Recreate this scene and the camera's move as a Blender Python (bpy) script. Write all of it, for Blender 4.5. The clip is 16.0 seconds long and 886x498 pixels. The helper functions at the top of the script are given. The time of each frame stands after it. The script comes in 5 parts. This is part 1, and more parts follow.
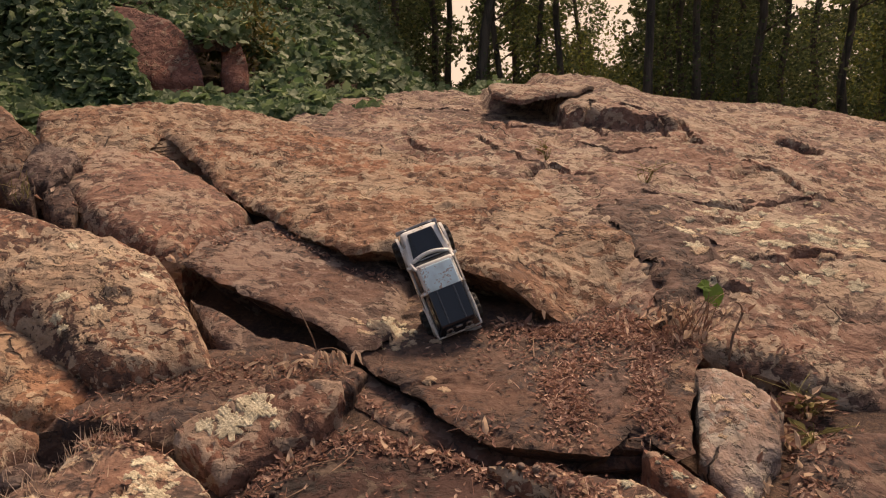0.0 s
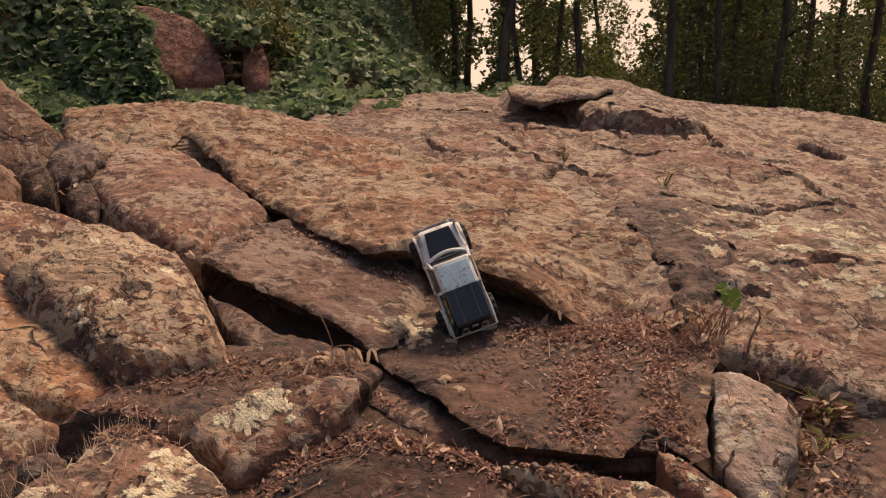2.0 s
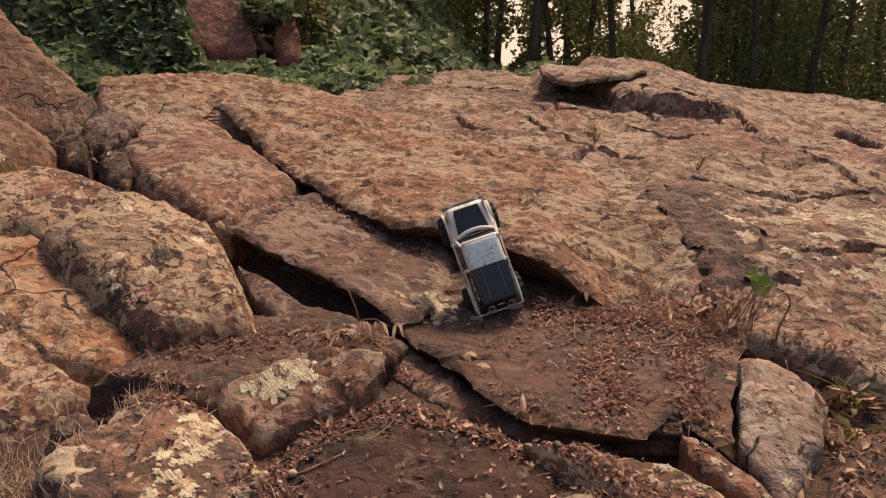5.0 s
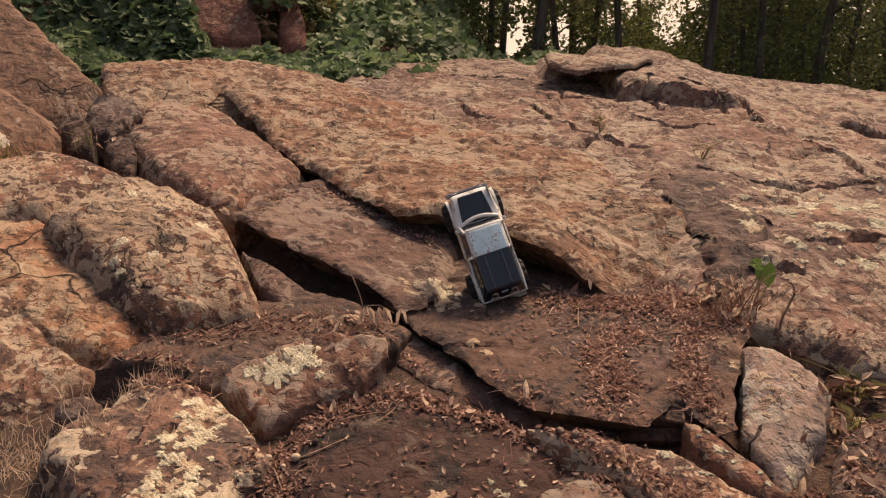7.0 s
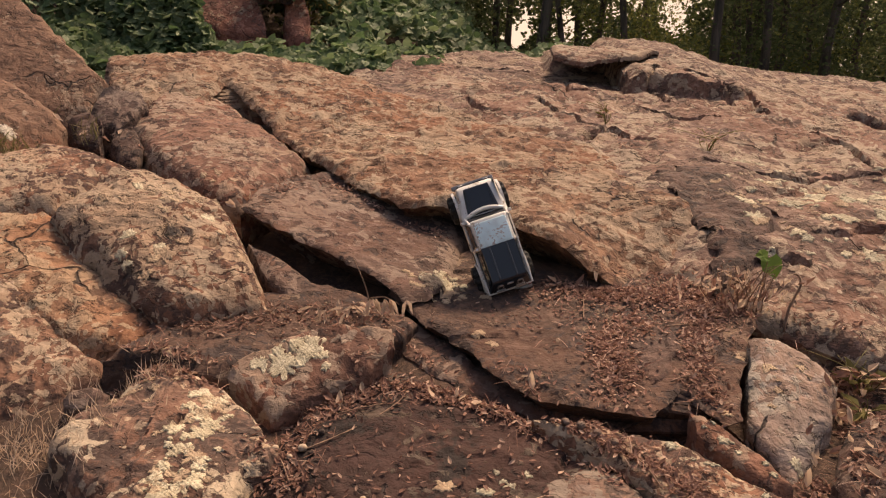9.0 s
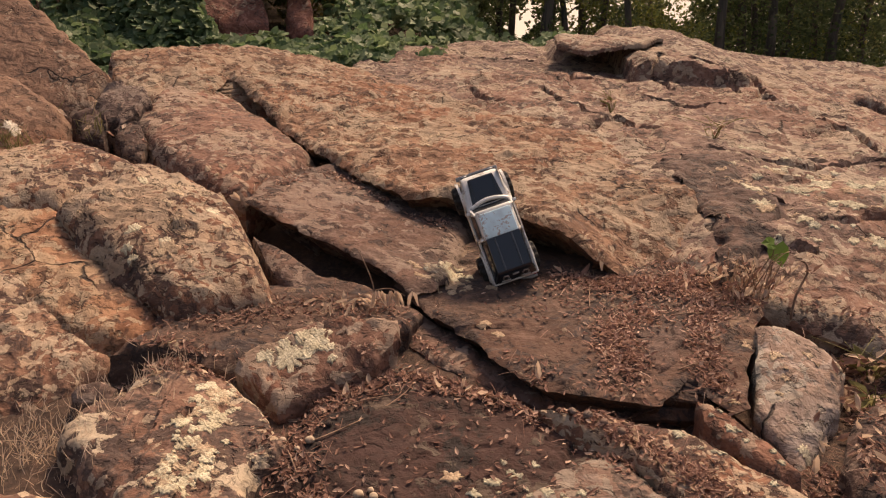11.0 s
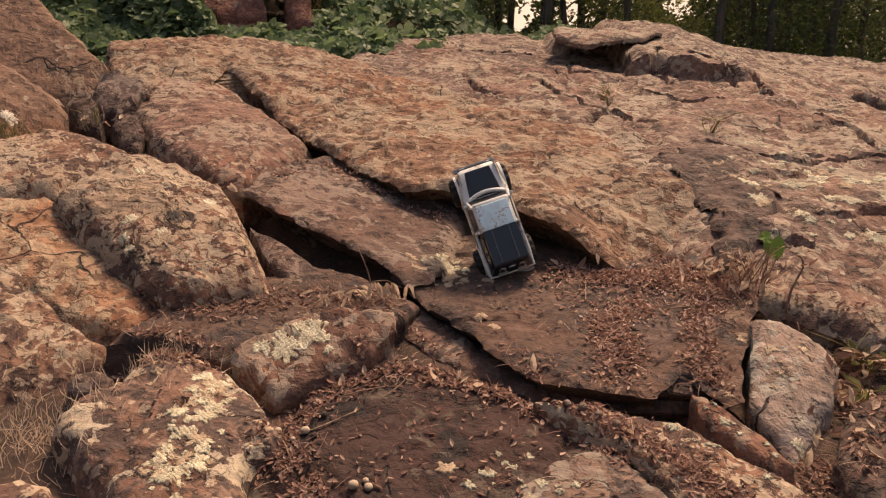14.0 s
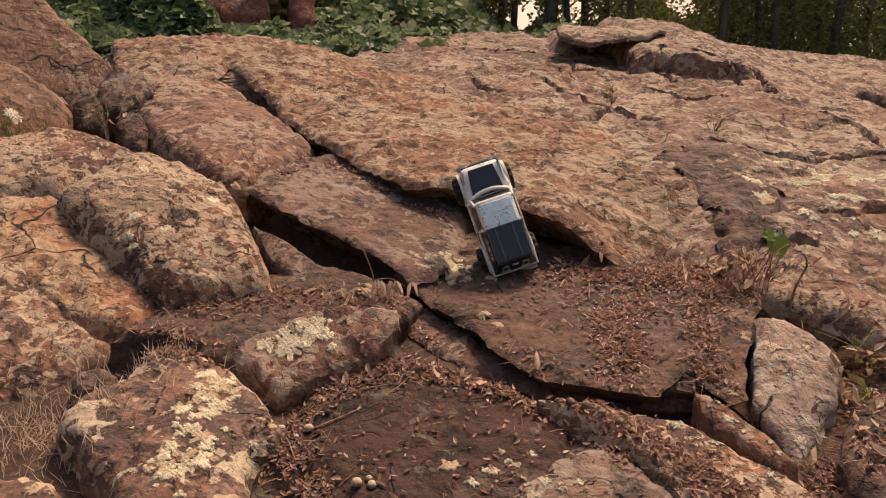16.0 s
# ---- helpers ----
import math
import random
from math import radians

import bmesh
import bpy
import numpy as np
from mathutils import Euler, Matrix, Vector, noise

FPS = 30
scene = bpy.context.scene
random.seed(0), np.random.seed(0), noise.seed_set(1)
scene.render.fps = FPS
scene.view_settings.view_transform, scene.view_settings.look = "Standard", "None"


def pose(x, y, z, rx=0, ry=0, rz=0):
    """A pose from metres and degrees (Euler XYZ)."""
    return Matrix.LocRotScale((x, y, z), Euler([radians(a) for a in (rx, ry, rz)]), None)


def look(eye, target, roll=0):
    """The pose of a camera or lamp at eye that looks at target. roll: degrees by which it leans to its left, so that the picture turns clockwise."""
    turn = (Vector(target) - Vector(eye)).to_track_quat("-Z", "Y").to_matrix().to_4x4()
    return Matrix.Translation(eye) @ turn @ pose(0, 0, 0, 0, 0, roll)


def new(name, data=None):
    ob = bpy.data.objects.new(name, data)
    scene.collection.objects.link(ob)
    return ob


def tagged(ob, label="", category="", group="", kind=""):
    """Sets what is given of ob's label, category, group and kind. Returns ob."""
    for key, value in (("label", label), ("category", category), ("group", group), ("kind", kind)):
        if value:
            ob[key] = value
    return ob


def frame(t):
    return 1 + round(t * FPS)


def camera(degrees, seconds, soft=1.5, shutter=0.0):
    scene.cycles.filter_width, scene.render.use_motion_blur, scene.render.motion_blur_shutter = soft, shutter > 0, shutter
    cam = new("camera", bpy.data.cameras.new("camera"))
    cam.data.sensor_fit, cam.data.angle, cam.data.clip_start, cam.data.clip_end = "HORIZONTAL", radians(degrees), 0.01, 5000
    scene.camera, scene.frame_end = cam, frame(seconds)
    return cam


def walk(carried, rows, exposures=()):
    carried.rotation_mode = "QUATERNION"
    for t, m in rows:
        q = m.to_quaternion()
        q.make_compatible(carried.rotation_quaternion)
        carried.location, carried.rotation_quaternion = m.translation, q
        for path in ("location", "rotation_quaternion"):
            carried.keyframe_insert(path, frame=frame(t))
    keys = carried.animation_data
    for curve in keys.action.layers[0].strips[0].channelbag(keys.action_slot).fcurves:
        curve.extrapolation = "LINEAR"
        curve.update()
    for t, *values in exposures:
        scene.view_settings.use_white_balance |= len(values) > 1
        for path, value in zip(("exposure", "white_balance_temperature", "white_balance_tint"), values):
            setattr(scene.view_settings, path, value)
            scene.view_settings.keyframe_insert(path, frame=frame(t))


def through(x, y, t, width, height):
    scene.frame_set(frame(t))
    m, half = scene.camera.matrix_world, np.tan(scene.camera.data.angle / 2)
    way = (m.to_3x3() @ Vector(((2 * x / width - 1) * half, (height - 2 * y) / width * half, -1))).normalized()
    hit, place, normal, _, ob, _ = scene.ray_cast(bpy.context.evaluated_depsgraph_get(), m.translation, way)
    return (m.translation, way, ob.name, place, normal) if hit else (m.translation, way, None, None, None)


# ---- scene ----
cam = camera(60.0, 16.0, soft=1.15)
PATH = [
    (0, pose(0.0000, 0.0000, 1.5000, 80.000, 0.000, 0.000)),
    (0.5, pose(-0.0005, -0.0084, 1.5009, 81.761, -0.290, 0.605)),
    (1, pose(0.0013, -0.0086, 1.5016, 82.029, -0.464, 1.072)),
    (1.5, pose(0.0031, -0.0084, 1.4955, 80.705, -0.470, 1.223)),
    (2, pose(0.0013, -0.0096, 1.4920, 80.168, -0.551, 1.404)),
    (2.5, pose(0.0036, -0.0077, 1.4938, 79.853, -0.491, 1.498)),
    (3, pose(-0.0028, -0.0105, 1.4903, 79.696, -0.502, 1.684)),
    (3.5, pose(-0.0048, -0.0107, 1.4870, 79.327, -0.874, 2.521)),
    (4, pose(-0.0080, -0.0113, 1.4851, 78.903, -1.471, 2.886)),
    (6.5, pose(-0.0122, -0.0134, 1.4756, 78.183, -2.113, 3.854)),
    (7, pose(-0.0116, -0.0142, 1.4717, 77.863, -2.202, 3.835)),
    (7.5, pose(-0.0092, -0.0156, 1.4720, 77.908, -2.238, 3.908)),
    (8, pose(-0.0110, -0.0180, 1.4677, 77.682, -2.274, 3.949)),
    (10.5, pose(-0.0144, -0.0158, 1.4678, 76.962, -1.584, 4.628)),
    (11, pose(-0.0112, -0.0147, 1.4660, 76.685, -1.382, 4.468)),
    (11.5, pose(-0.0062, -0.0138, 1.4660, 76.509, -1.477, 4.081)),
    (12, pose(-0.0045, -0.0120, 1.4633, 76.405, -1.644, 3.481)),
    (12.5, pose(-0.0055, -0.0145, 1.4636, 76.462, -1.691, 3.489)),
    (13, pose(-0.0095, -0.0145, 1.4638, 76.489, -1.838, 3.847)),
    (13.5, pose(-0.0104, -0.0183, 1.4636, 76.417, -1.902, 4.364)),
    (14, pose(-0.0072, -0.0172, 1.4618, 76.220, -1.762, 4.384)),
    (14.5, pose(-0.0081, -0.0181, 1.4611, 76.215, -1.644, 4.322)),
    (15, pose(-0.0111, -0.0175, 1.4615, 76.216, -1.667, 4.523)),
    (15.5, pose(-0.0073, -0.0177, 1.4605, 76.213, -1.762, 4.727)),
    (16, pose(-0.0076, -0.0183, 1.4608, 76.091, -1.730, 4.620)),
]
walk(cam, PATH, [(0, 0.55, 8200, 21), (6, 0.68, 8200, 21), (16, 0.76, 8200, 21)])

# ---- light ----
world = bpy.data.worlds.new("world")
scene.world = world
world.use_nodes = True
wn = world.node_tree.nodes
sky = wn.new("ShaderNodeTexSky")
sky.sky_type = "NISHITA"
sky.sun_disc = False
sky.sun_elevation, sky.sun_rotation = radians(58), radians(25)
sky.dust_density, sky.air_density = 4.0, 1.0
wn["Background"].inputs["Strength"].default_value = 0.105
world.node_tree.links.new(sky.outputs[0], wn["Background"].inputs[0])
sun = new("sun", bpy.data.lights.new("sun", "SUN"))
sun.data.energy, sun.data.angle, sun.data.color = 2.75, radians(12), (1.0, 0.84, 0.66)
sun.matrix_world = look((2.2, 4.6, 8.2), (0, 0, 0))


# ---- numeric helpers ----
def hash3(i, j, k, s):
    h = (i.astype(np.int64) * 374761393 + j.astype(np.int64) * 668265263 + k.astype(np.int64) * 2147483647 + s * 974634777) & 0xFFFFFFFF
    h = ((h ^ (h >> 13)) * 1274126177) & 0xFFFFFFFF
    h = ((h ^ (h >> 16)) * 2246822519) & 0xFFFFFFFF
    return ((h ^ (h >> 15)) & 0xFFFFFF) / float(0xFFFFFF)


def vnoise(x, y, z, s=0):
    """Smooth value noise, about -1 to 1."""
    xi, yi, zi = np.floor(x), np.floor(y), np.floor(z)
    fx, fy, fz = x - xi, y - yi, z - zi
    fx, fy, fz = [f * f * f * (f * (f * 6 - 15) + 10) for f in (fx, fy, fz)]
    out = 0
    for a in (0, 1):
        for b in (0, 1):
            for c in (0, 1):
                w = (fx if a else 1 - fx) * (fy if b else 1 - fy) * (fz if c else 1 - fz)
                out = out + w * hash3(xi + a, yi + b, zi + c, s)
    return out * 2 - 1


def fbm(x, y, z, octaves=4, s=0, gain=0.5):
    out, amp, total = 0, 1.0, 0.0
    for o in range(octaves):
        out = out + amp * vnoise(x, y, z, s + o * 17)
        total += amp
        x, y, z, amp = x * 2.03 + 3.1, y * 2.03 + 1.7, z * 2.03 + 5.3, amp * gain
    return out / total


def ridge(x, y, z, octaves=4, s=0):
    out, amp, total = 0, 1.0, 0.0
    for o in range(octaves):
        out = out + amp * (1 - 2 * np.abs(vnoise(x, y, z, s + o * 31)))
        total += amp
        x, y, z, amp = x * 2.1 + 2.3, y * 2.1 + 4.1, z * 2.1, amp * 0.5
    return out / total


def facets(x, y, scale, s):
    """Broken facets: each cell of a jittered grid tilts its own way."""
    x, y = x * scale + 0.22 * vnoise(x * scale * 2.2, y * scale * 2.2, x * 0, s), y * scale + 0.22 * vnoise(x * scale * 2.2, y * scale * 2.2, x * 0 + 5, s)
    xi, yi = np.floor(x), np.floor(y)
    best, out = np.full(x.shape, 9.0), np.zeros(x.shape)
    for a in (-1, 0, 1):
        for b in (-1, 0, 1):
            cx, cy = xi + a, yi + b
            o = cx * 0 + 3
            px, py = cx + hash3(cx, cy, o, s), cy + hash3(cx, cy, o + 1, s)
            d = np.hypot(x - px, y - py)
            h = (hash3(cx, cy, o + 2, s) - 0.5) * (x - px) + (hash3(cx, cy, o + 3, s) - 0.5) * (y - py) + 0.35 * (hash3(cx, cy, o + 4, s) - 0.5)
            m = d < best
            best, out = np.where(m, d, best), np.where(m, h, out)
    return out / scale


def smooth(a, b, x):
    t = np.clip((x - a) / (b - a), 0, 1)
    return t * t * (3 - 2 * t)


def outline_distance(px, py, poly):
    """Signed distance to a closed outline (positive inside) and the nearest point on it."""
    best = np.full(px.shape, 1e9)
    bx, by = np.zeros_like(px), np.zeros_like(py)
    inside = np.zeros(px.shape, bool)
    n = len(poly)
    for i in range(n):
        (x0, y0), (x1, y1) = poly[i], poly[(i + 1) % n]
        dx, dy = x1 - x0, y1 - y0
        t = np.clip(((px - x0) * dx + (py - y0) * dy) / (dx * dx + dy * dy + 1e-12), 0, 1)
        cx, cy = x0 + t * dx, y0 + t * dy
        d = np.hypot(px - cx, py - cy)
        m = d < best
        best, bx, by = np.where(m, d, best), np.where(m, cx, bx), np.where(m, cy, by)
        cross = ((y0 > py) != (y1 > py)) & (px < dx * (py - y0) / (dy if abs(dy) > 1e-12 else 1e-12) + x0)
        inside ^= cross
    return np.where(inside, best, -best), bx, by


def grid_faces(keep):
    """Quads of a grid of vertices, where all four corners are kept; with the old-to-new index map."""
    q = keep[:-1, :-1] & keep[1:, :-1] & keep[1:, 1:] & keep[:-1, 1:]
    ids = np.arange(keep.size).reshape(keep.shape)
    f = np.stack([ids[:-1, :-1][q], ids[1:, :-1][q], ids[1:, 1:][q], ids[:-1, 1:][q]], 1)
    used = np.unique(f)
    remap = np.full(keep.size, -1)
    remap[used] = np.arange(len(used))
    return used, remap[f]


def mesh_object(name, verts, faces, mat, parent=None, smooth_shade=True, label=""):
    me = bpy.data.meshes.new(name)
    if isinstance(faces, np.ndarray):
        corners, sizes = faces.ravel(), np.full(len(faces), faces.shape[1])
    elif isinstance(faces, tuple):
        corners, sizes = faces
    else:
        corners, sizes = np.array([i for f in faces for i in f]), np.array([len(f) for f in faces])
    verts = np.array([tuple(v) for v in verts] if isinstance(verts, list) else verts, dtype=np.float32)
    me.vertices.add(len(verts))
    me.vertices.foreach_set("co", verts.ravel())
    me.loops.add(len(corners))
    me.loops.foreach_set("vertex_index", corners.astype(np.int32))
    me.polygons.add(len(sizes))
    me.polygons.foreach_set("loop_start", (np.cumsum(sizes) - sizes).astype(np.int32))
    me.polygons.foreach_set("use_smooth", np.full(len(sizes), bool(smooth_shade)))
    me.materials.append(mat)
    me.update(calc_edges=True)
    ob = new(name, me)
    if parent:
        ob.parent = parent
    if label:
        tagged(ob, label)
    return ob


def part(name, bm, material, parent, label="", smooth_shade=False):
    me = bpy.data.meshes.new(name)
    bmesh.ops.recalc_face_normals(bm, faces=bm.faces)
    bm.to_mesh(me)
    bm.free()
    me.materials.append(material)
    if smooth_shade:
        me.polygons.foreach_set("use_smooth", [True] * len(me.polygons))
    ob = new(name, me)
    ob.parent = parent
    if label:
        tagged(ob, label)
    return ob


# ---- materials ----
class Nodes:
    """Short hand for building a node tree."""

    def __init__(self, name, rough=0.85):
        self.mat = bpy.data.materials.new(name)
        self.mat.use_nodes = True
        self.tree = self.mat.node_tree
        self.bsdf = self.tree.nodes["Principled BSDF"]
        self.bsdf.inputs["Roughness"].default_value = rough
        self.co = self.tree.nodes.new("ShaderNodeTexCoord").outputs["Object"]

    def link(self, a, b):
        self.tree.links.new(a, b)

    def noise(self, scale, detail=4.0, rough=0.55, distort=0.0, co=None):
        n = self.tree.nodes.new("ShaderNodeTexNoise")
        for key, v in (("Scale", scale), ("Detail", detail), ("Roughness", rough), ("Distortion", distort)):
            n.inputs[key].default_value = v
        self.link(co or self.co, n.inputs["Vector"])
        return n.outputs["Fac"]

    def stretch(self, sx, sy, sz, rz=0.0):
        n = self.tree.nodes.new("ShaderNodeMapping")
        n.inputs["Scale"].default_value = (sx, sy, sz)
        n.inputs["Rotation"].default_value = (0, 0, radians(rz))
        self.link(self.co, n.inputs["Vector"])
        return n.outputs[0]

    def cells(self, scale, feature="F1", co=None, rnd=1.0):
        n = self.tree.nodes.new("ShaderNodeTexVoronoi")
        n.feature = feature
        n.inputs["Scale"].default_value = scale
        n.inputs["Randomness"].default_value = rnd
        self.link(co or self.co, n.inputs["Vector"])
        return n.outputs["Distance"]

    def ramp(self, fac, a, b, lo=0.0, hi=1.0):
        n = self.tree.nodes.new("ShaderNodeMapRange")
        n.interpolation_type = "SMOOTHSTEP"
        for i, v in ((1, a), (2, b), (3, lo), (4, hi)):
            n.inputs[i].default_value = v
        self.link(fac, n.inputs[0])
        return n.outputs[0]

    def math(self, op, a, b):
        n = self.tree.nodes.new("ShaderNodeMath")
        n.operation = op
        for i, v in ((0, a), (1, b)):
            if isinstance(v, (int, float)):
                n.inputs[i].default_value = v
            else:
                self.link(v, n.inputs[i])
        return n.outputs[0]

    def mix(self, fac, a, b, blend="MIX"):
        n = self.tree.nodes.new("ShaderNodeMix")
        n.data_type, n.blend_type = "RGBA", blend
        for i, v in ((0, fac), (6, a), (7, b)):
            if isinstance(v, (int, float)):
                n.inputs[i].default_value = v
            elif isinstance(v, tuple):
                n.inputs[i].default_value = (*v, 1)
            else:
                self.link(v, n.inputs[i])
        return n.outputs[2]

    def finish(self, colour, height=None, strength=0.5, distance=0.01, rough=None):
        if isinstance(colour, tuple):
            self.bsdf.inputs["Base Color"].default_value = (*colour, 1)
        else:
            self.link(colour, self.bsdf.inputs["Base Color"])
        if height is not None:
            b = self.tree.nodes.new("ShaderNodeBump")
            b.inputs["Strength"].default_value, b.inputs["Distance"].default_value = strength, distance
            self.link(height, b.inputs["Height"])
            self.link(b.outputs[0], self.bsdf.inputs["Normal"])
        if rough is not None:
            self.link(rough, self.bsdf.inputs["Roughness"])
        return self.mat


def rock_material(name, light, deep, stain, lichen=0.3, crust=(0.50, 0.44, 0.32), stain_amount=0.4, soil=0.0, crust_size=1.0):
    """Weathered gneiss: two tones, dark stains and pits, hairline cracks, and crusts of lichen."""
    n = Nodes(name, 0.92)
    light, deep, stain, crust = [tuple(v * k for v in c) for c, k in ((light, 0.86), (deep, 0.84), (stain, 0.85), (crust, 0.84))]
    warped = n.tree.nodes.new("ShaderNodeMix")
    warped.data_type = "VECTOR"
    wob = n.tree.nodes.new("ShaderNodeTexNoise")
    wob.inputs["Scale"].default_value, wob.inputs["Detail"].default_value = 5.0, 5.0
    n.link(n.co, wob.inputs["Vector"])
    warped.inputs[0].default_value = 0.14
    n.link(n.co, warped.inputs[4])
    n.link(wob.outputs["Color"], warped.inputs[5])
    wco = warped.outputs[1]
    big = n.noise(2.1, 6, 0.65, 0.8)
    mid = n.noise(10.0, 6, 0.6, 0.7)
    grit = n.noise(44.0, 4, 0.6, 0.5)
    fine = n.noise(150.0, 3, 0.6)
    streak = n.noise(8.0, 6, 0.6, 1.0, n.stretch(1.0, 2.0, 2.6, 26))
    blend = n.math("ADD", n.math("MULTIPLY", big, 0.5), n.math("MULTIPLY", mid, 0.5))
    c = n.mix(n.ramp(blend, 0.43, 0.57), deep, light)
    c = n.mix(n.ramp(streak, 0.50, 0.60, 0.0, 0.4), c, tuple(min(1, v * 1.3) for v in light))
    # rusty and greyer stretches
    c = n.mix(n.ramp(n.noise(0.9, 4, 0.6, 0.5), 0.44, 0.60, 0.0, 0.75), c, n.mix(1.0, c, (1.12, 0.86, 0.72), "MULTIPLY"))
    patch = n.math("ADD", n.math("MULTIPLY", n.noise(4.2, 7, 0.65, 0.6), 0.65), n.math("MULTIPLY", n.noise(26, 5, 0.62, 0.6), 0.35))
    lo = 0.575 - 0.11 * stain_amount
    c = n.mix(n.ramp(patch, lo, lo + 0.025, 0.0, 0.8), c, stain)
    c = n.mix(n.ramp(grit, 0.55, 0.66, 0.0, 0.4), c, tuple(v * 0.38 for v in deep))
    # ragged pits and flaked scars
    scar = n.math("ADD", n.math("MULTIPLY", n.noise(6.5, 4, 0.6, 0.6), 0.45), n.math("MULTIPLY", n.noise(24, 4, 0.55, 0.8), 0.55))
    c = n.mix(n.ramp(scar, 0.55, 0.585, 0.0, 0.75), c, tuple(v * 0.50 for v in deep))
    c = n.mix(n.ramp(scar, 0.45, 0.405, 0.0, 0.6), c, tuple(min(1, v * 1.45) for v in light))
    c = n.mix(n.ramp(grit, 0.45, 0.36, 0.0, 0.3), c, tuple(min(1, v * 1.6) for v in light))
    # a dull crust of lichen in ragged patches
    where = n.noise(2.6, 4, 0.6, 0.4)
    rag = n.noise(17.0 / crust_size, 5, 0.58, 0.5)
    k = n.math("ADD", n.math("MULTIPLY", where, 0.45), n.math("MULTIPLY", rag, 0.55))
    lo = 0.575 - 0.15 * lichen
    m1 = n.ramp(k, lo, lo + 0.02, 0.0, 0.85)
    tint = n.mix(n.ramp(n.noise(5.0, 3), 0.42, 0.58), tuple(v * 0.92 for v in crust), (crust[0] * 0.84, crust[1] * 0.76, crust[2] * 0.72))
    tint = n.mix(n.ramp(n.noise(60, 3, 0.6), 0.50, 0.62, 0.0, 0.35), tint, tuple(v * 0.42 for v in crust))
    c = n.mix(m1, c, tint)
    # round pale rosettes, scattered singly and in crowds
    spot = n.math("ADD", n.cells(24.0 / crust_size, co=wco), n.math("MULTIPLY", n.noise(70, 4), 0.35))
    crowd = n.noise(3.3, 5, 0.65, 0.5)
    m2 = n.math("MULTIPLY", n.ramp(spot, 0.47, 0.43), n.ramp(crowd, 0.60 - 0.14 * lichen, 0.64 - 0.14 * lichen))
    c = n.mix(n.math("MULTIPLY", m2, 0.85), c, n.mix(n.ramp(fine, 0.45, 0.6, 0.0, 0.6), crust, tuple(v * 0.6 for v in crust)))
    mask = n.math("MAXIMUM", m1, m2)
    # thin cracks
    rift = n.cells(3.2, "DISTANCE_TO_EDGE", wco)
    crack = n.math("MULTIPLY", n.ramp(rift, 0.014, 0.003), n.ramp(n.noise(3.0, 3), 0.57, 0.63))
    bed = n.math("ABSOLUTE", n.math("SUBTRACT", n.noise(2.3, 7, 0.62, 0.9, n.stretch(0.8, 2.2, 3.0, 18)), 0.5), 0.0)
    hair = n.math("MULTIPLY", n.ramp(bed, 0.0055, 0.0015), n.ramp(n.noise(2.6, 4, 0.6), 0.47, 0.55))
    crack = n.math("MAXIMUM", crack, hair)
    c = n.mix(n.math("MULTIPLY", crack, 0.9), c, (0.022, 0.014, 0.011))
    if soil:
        dust = n.math("ADD", n.math("MULTIPLY", n.noise(3.1, 7, 0.7), 0.6), n.math("MULTIPLY", n.noise(22, 7, 0.75), 0.4))
        lo = 0.60 - 0.18 * soil
        c = n.mix(n.ramp(dust, lo, lo + 0.06, 0.0, 0.9), c, n.mix(n.ramp(grit, 0.42, 0.58), (0.05, 0.028, 0.02), (0.115, 0.064, 0.044)))
    swell = n.noise(11.0, 4, 0.5, 0.6)
    h = n.math("ADD", n.math("MULTIPLY", swell, 0.9), n.math("MULTIPLY", grit, 0.20))
    h = n.math("ADD", h, n.math("MULTIPLY", streak, 0.25))
    h = n.math("ADD", h, n.math("MULTIPLY", mask, 0.07))
    h = n.math("SUBTRACT", h, n.math("MULTIPLY", n.ramp(scar, 0.56, 0.60), 0.16))
    h = n.math("SUBTRACT", h, n.math("MULTIPLY", crack, 0.5))
    return n.finish(c, h, 1.0, 0.027)


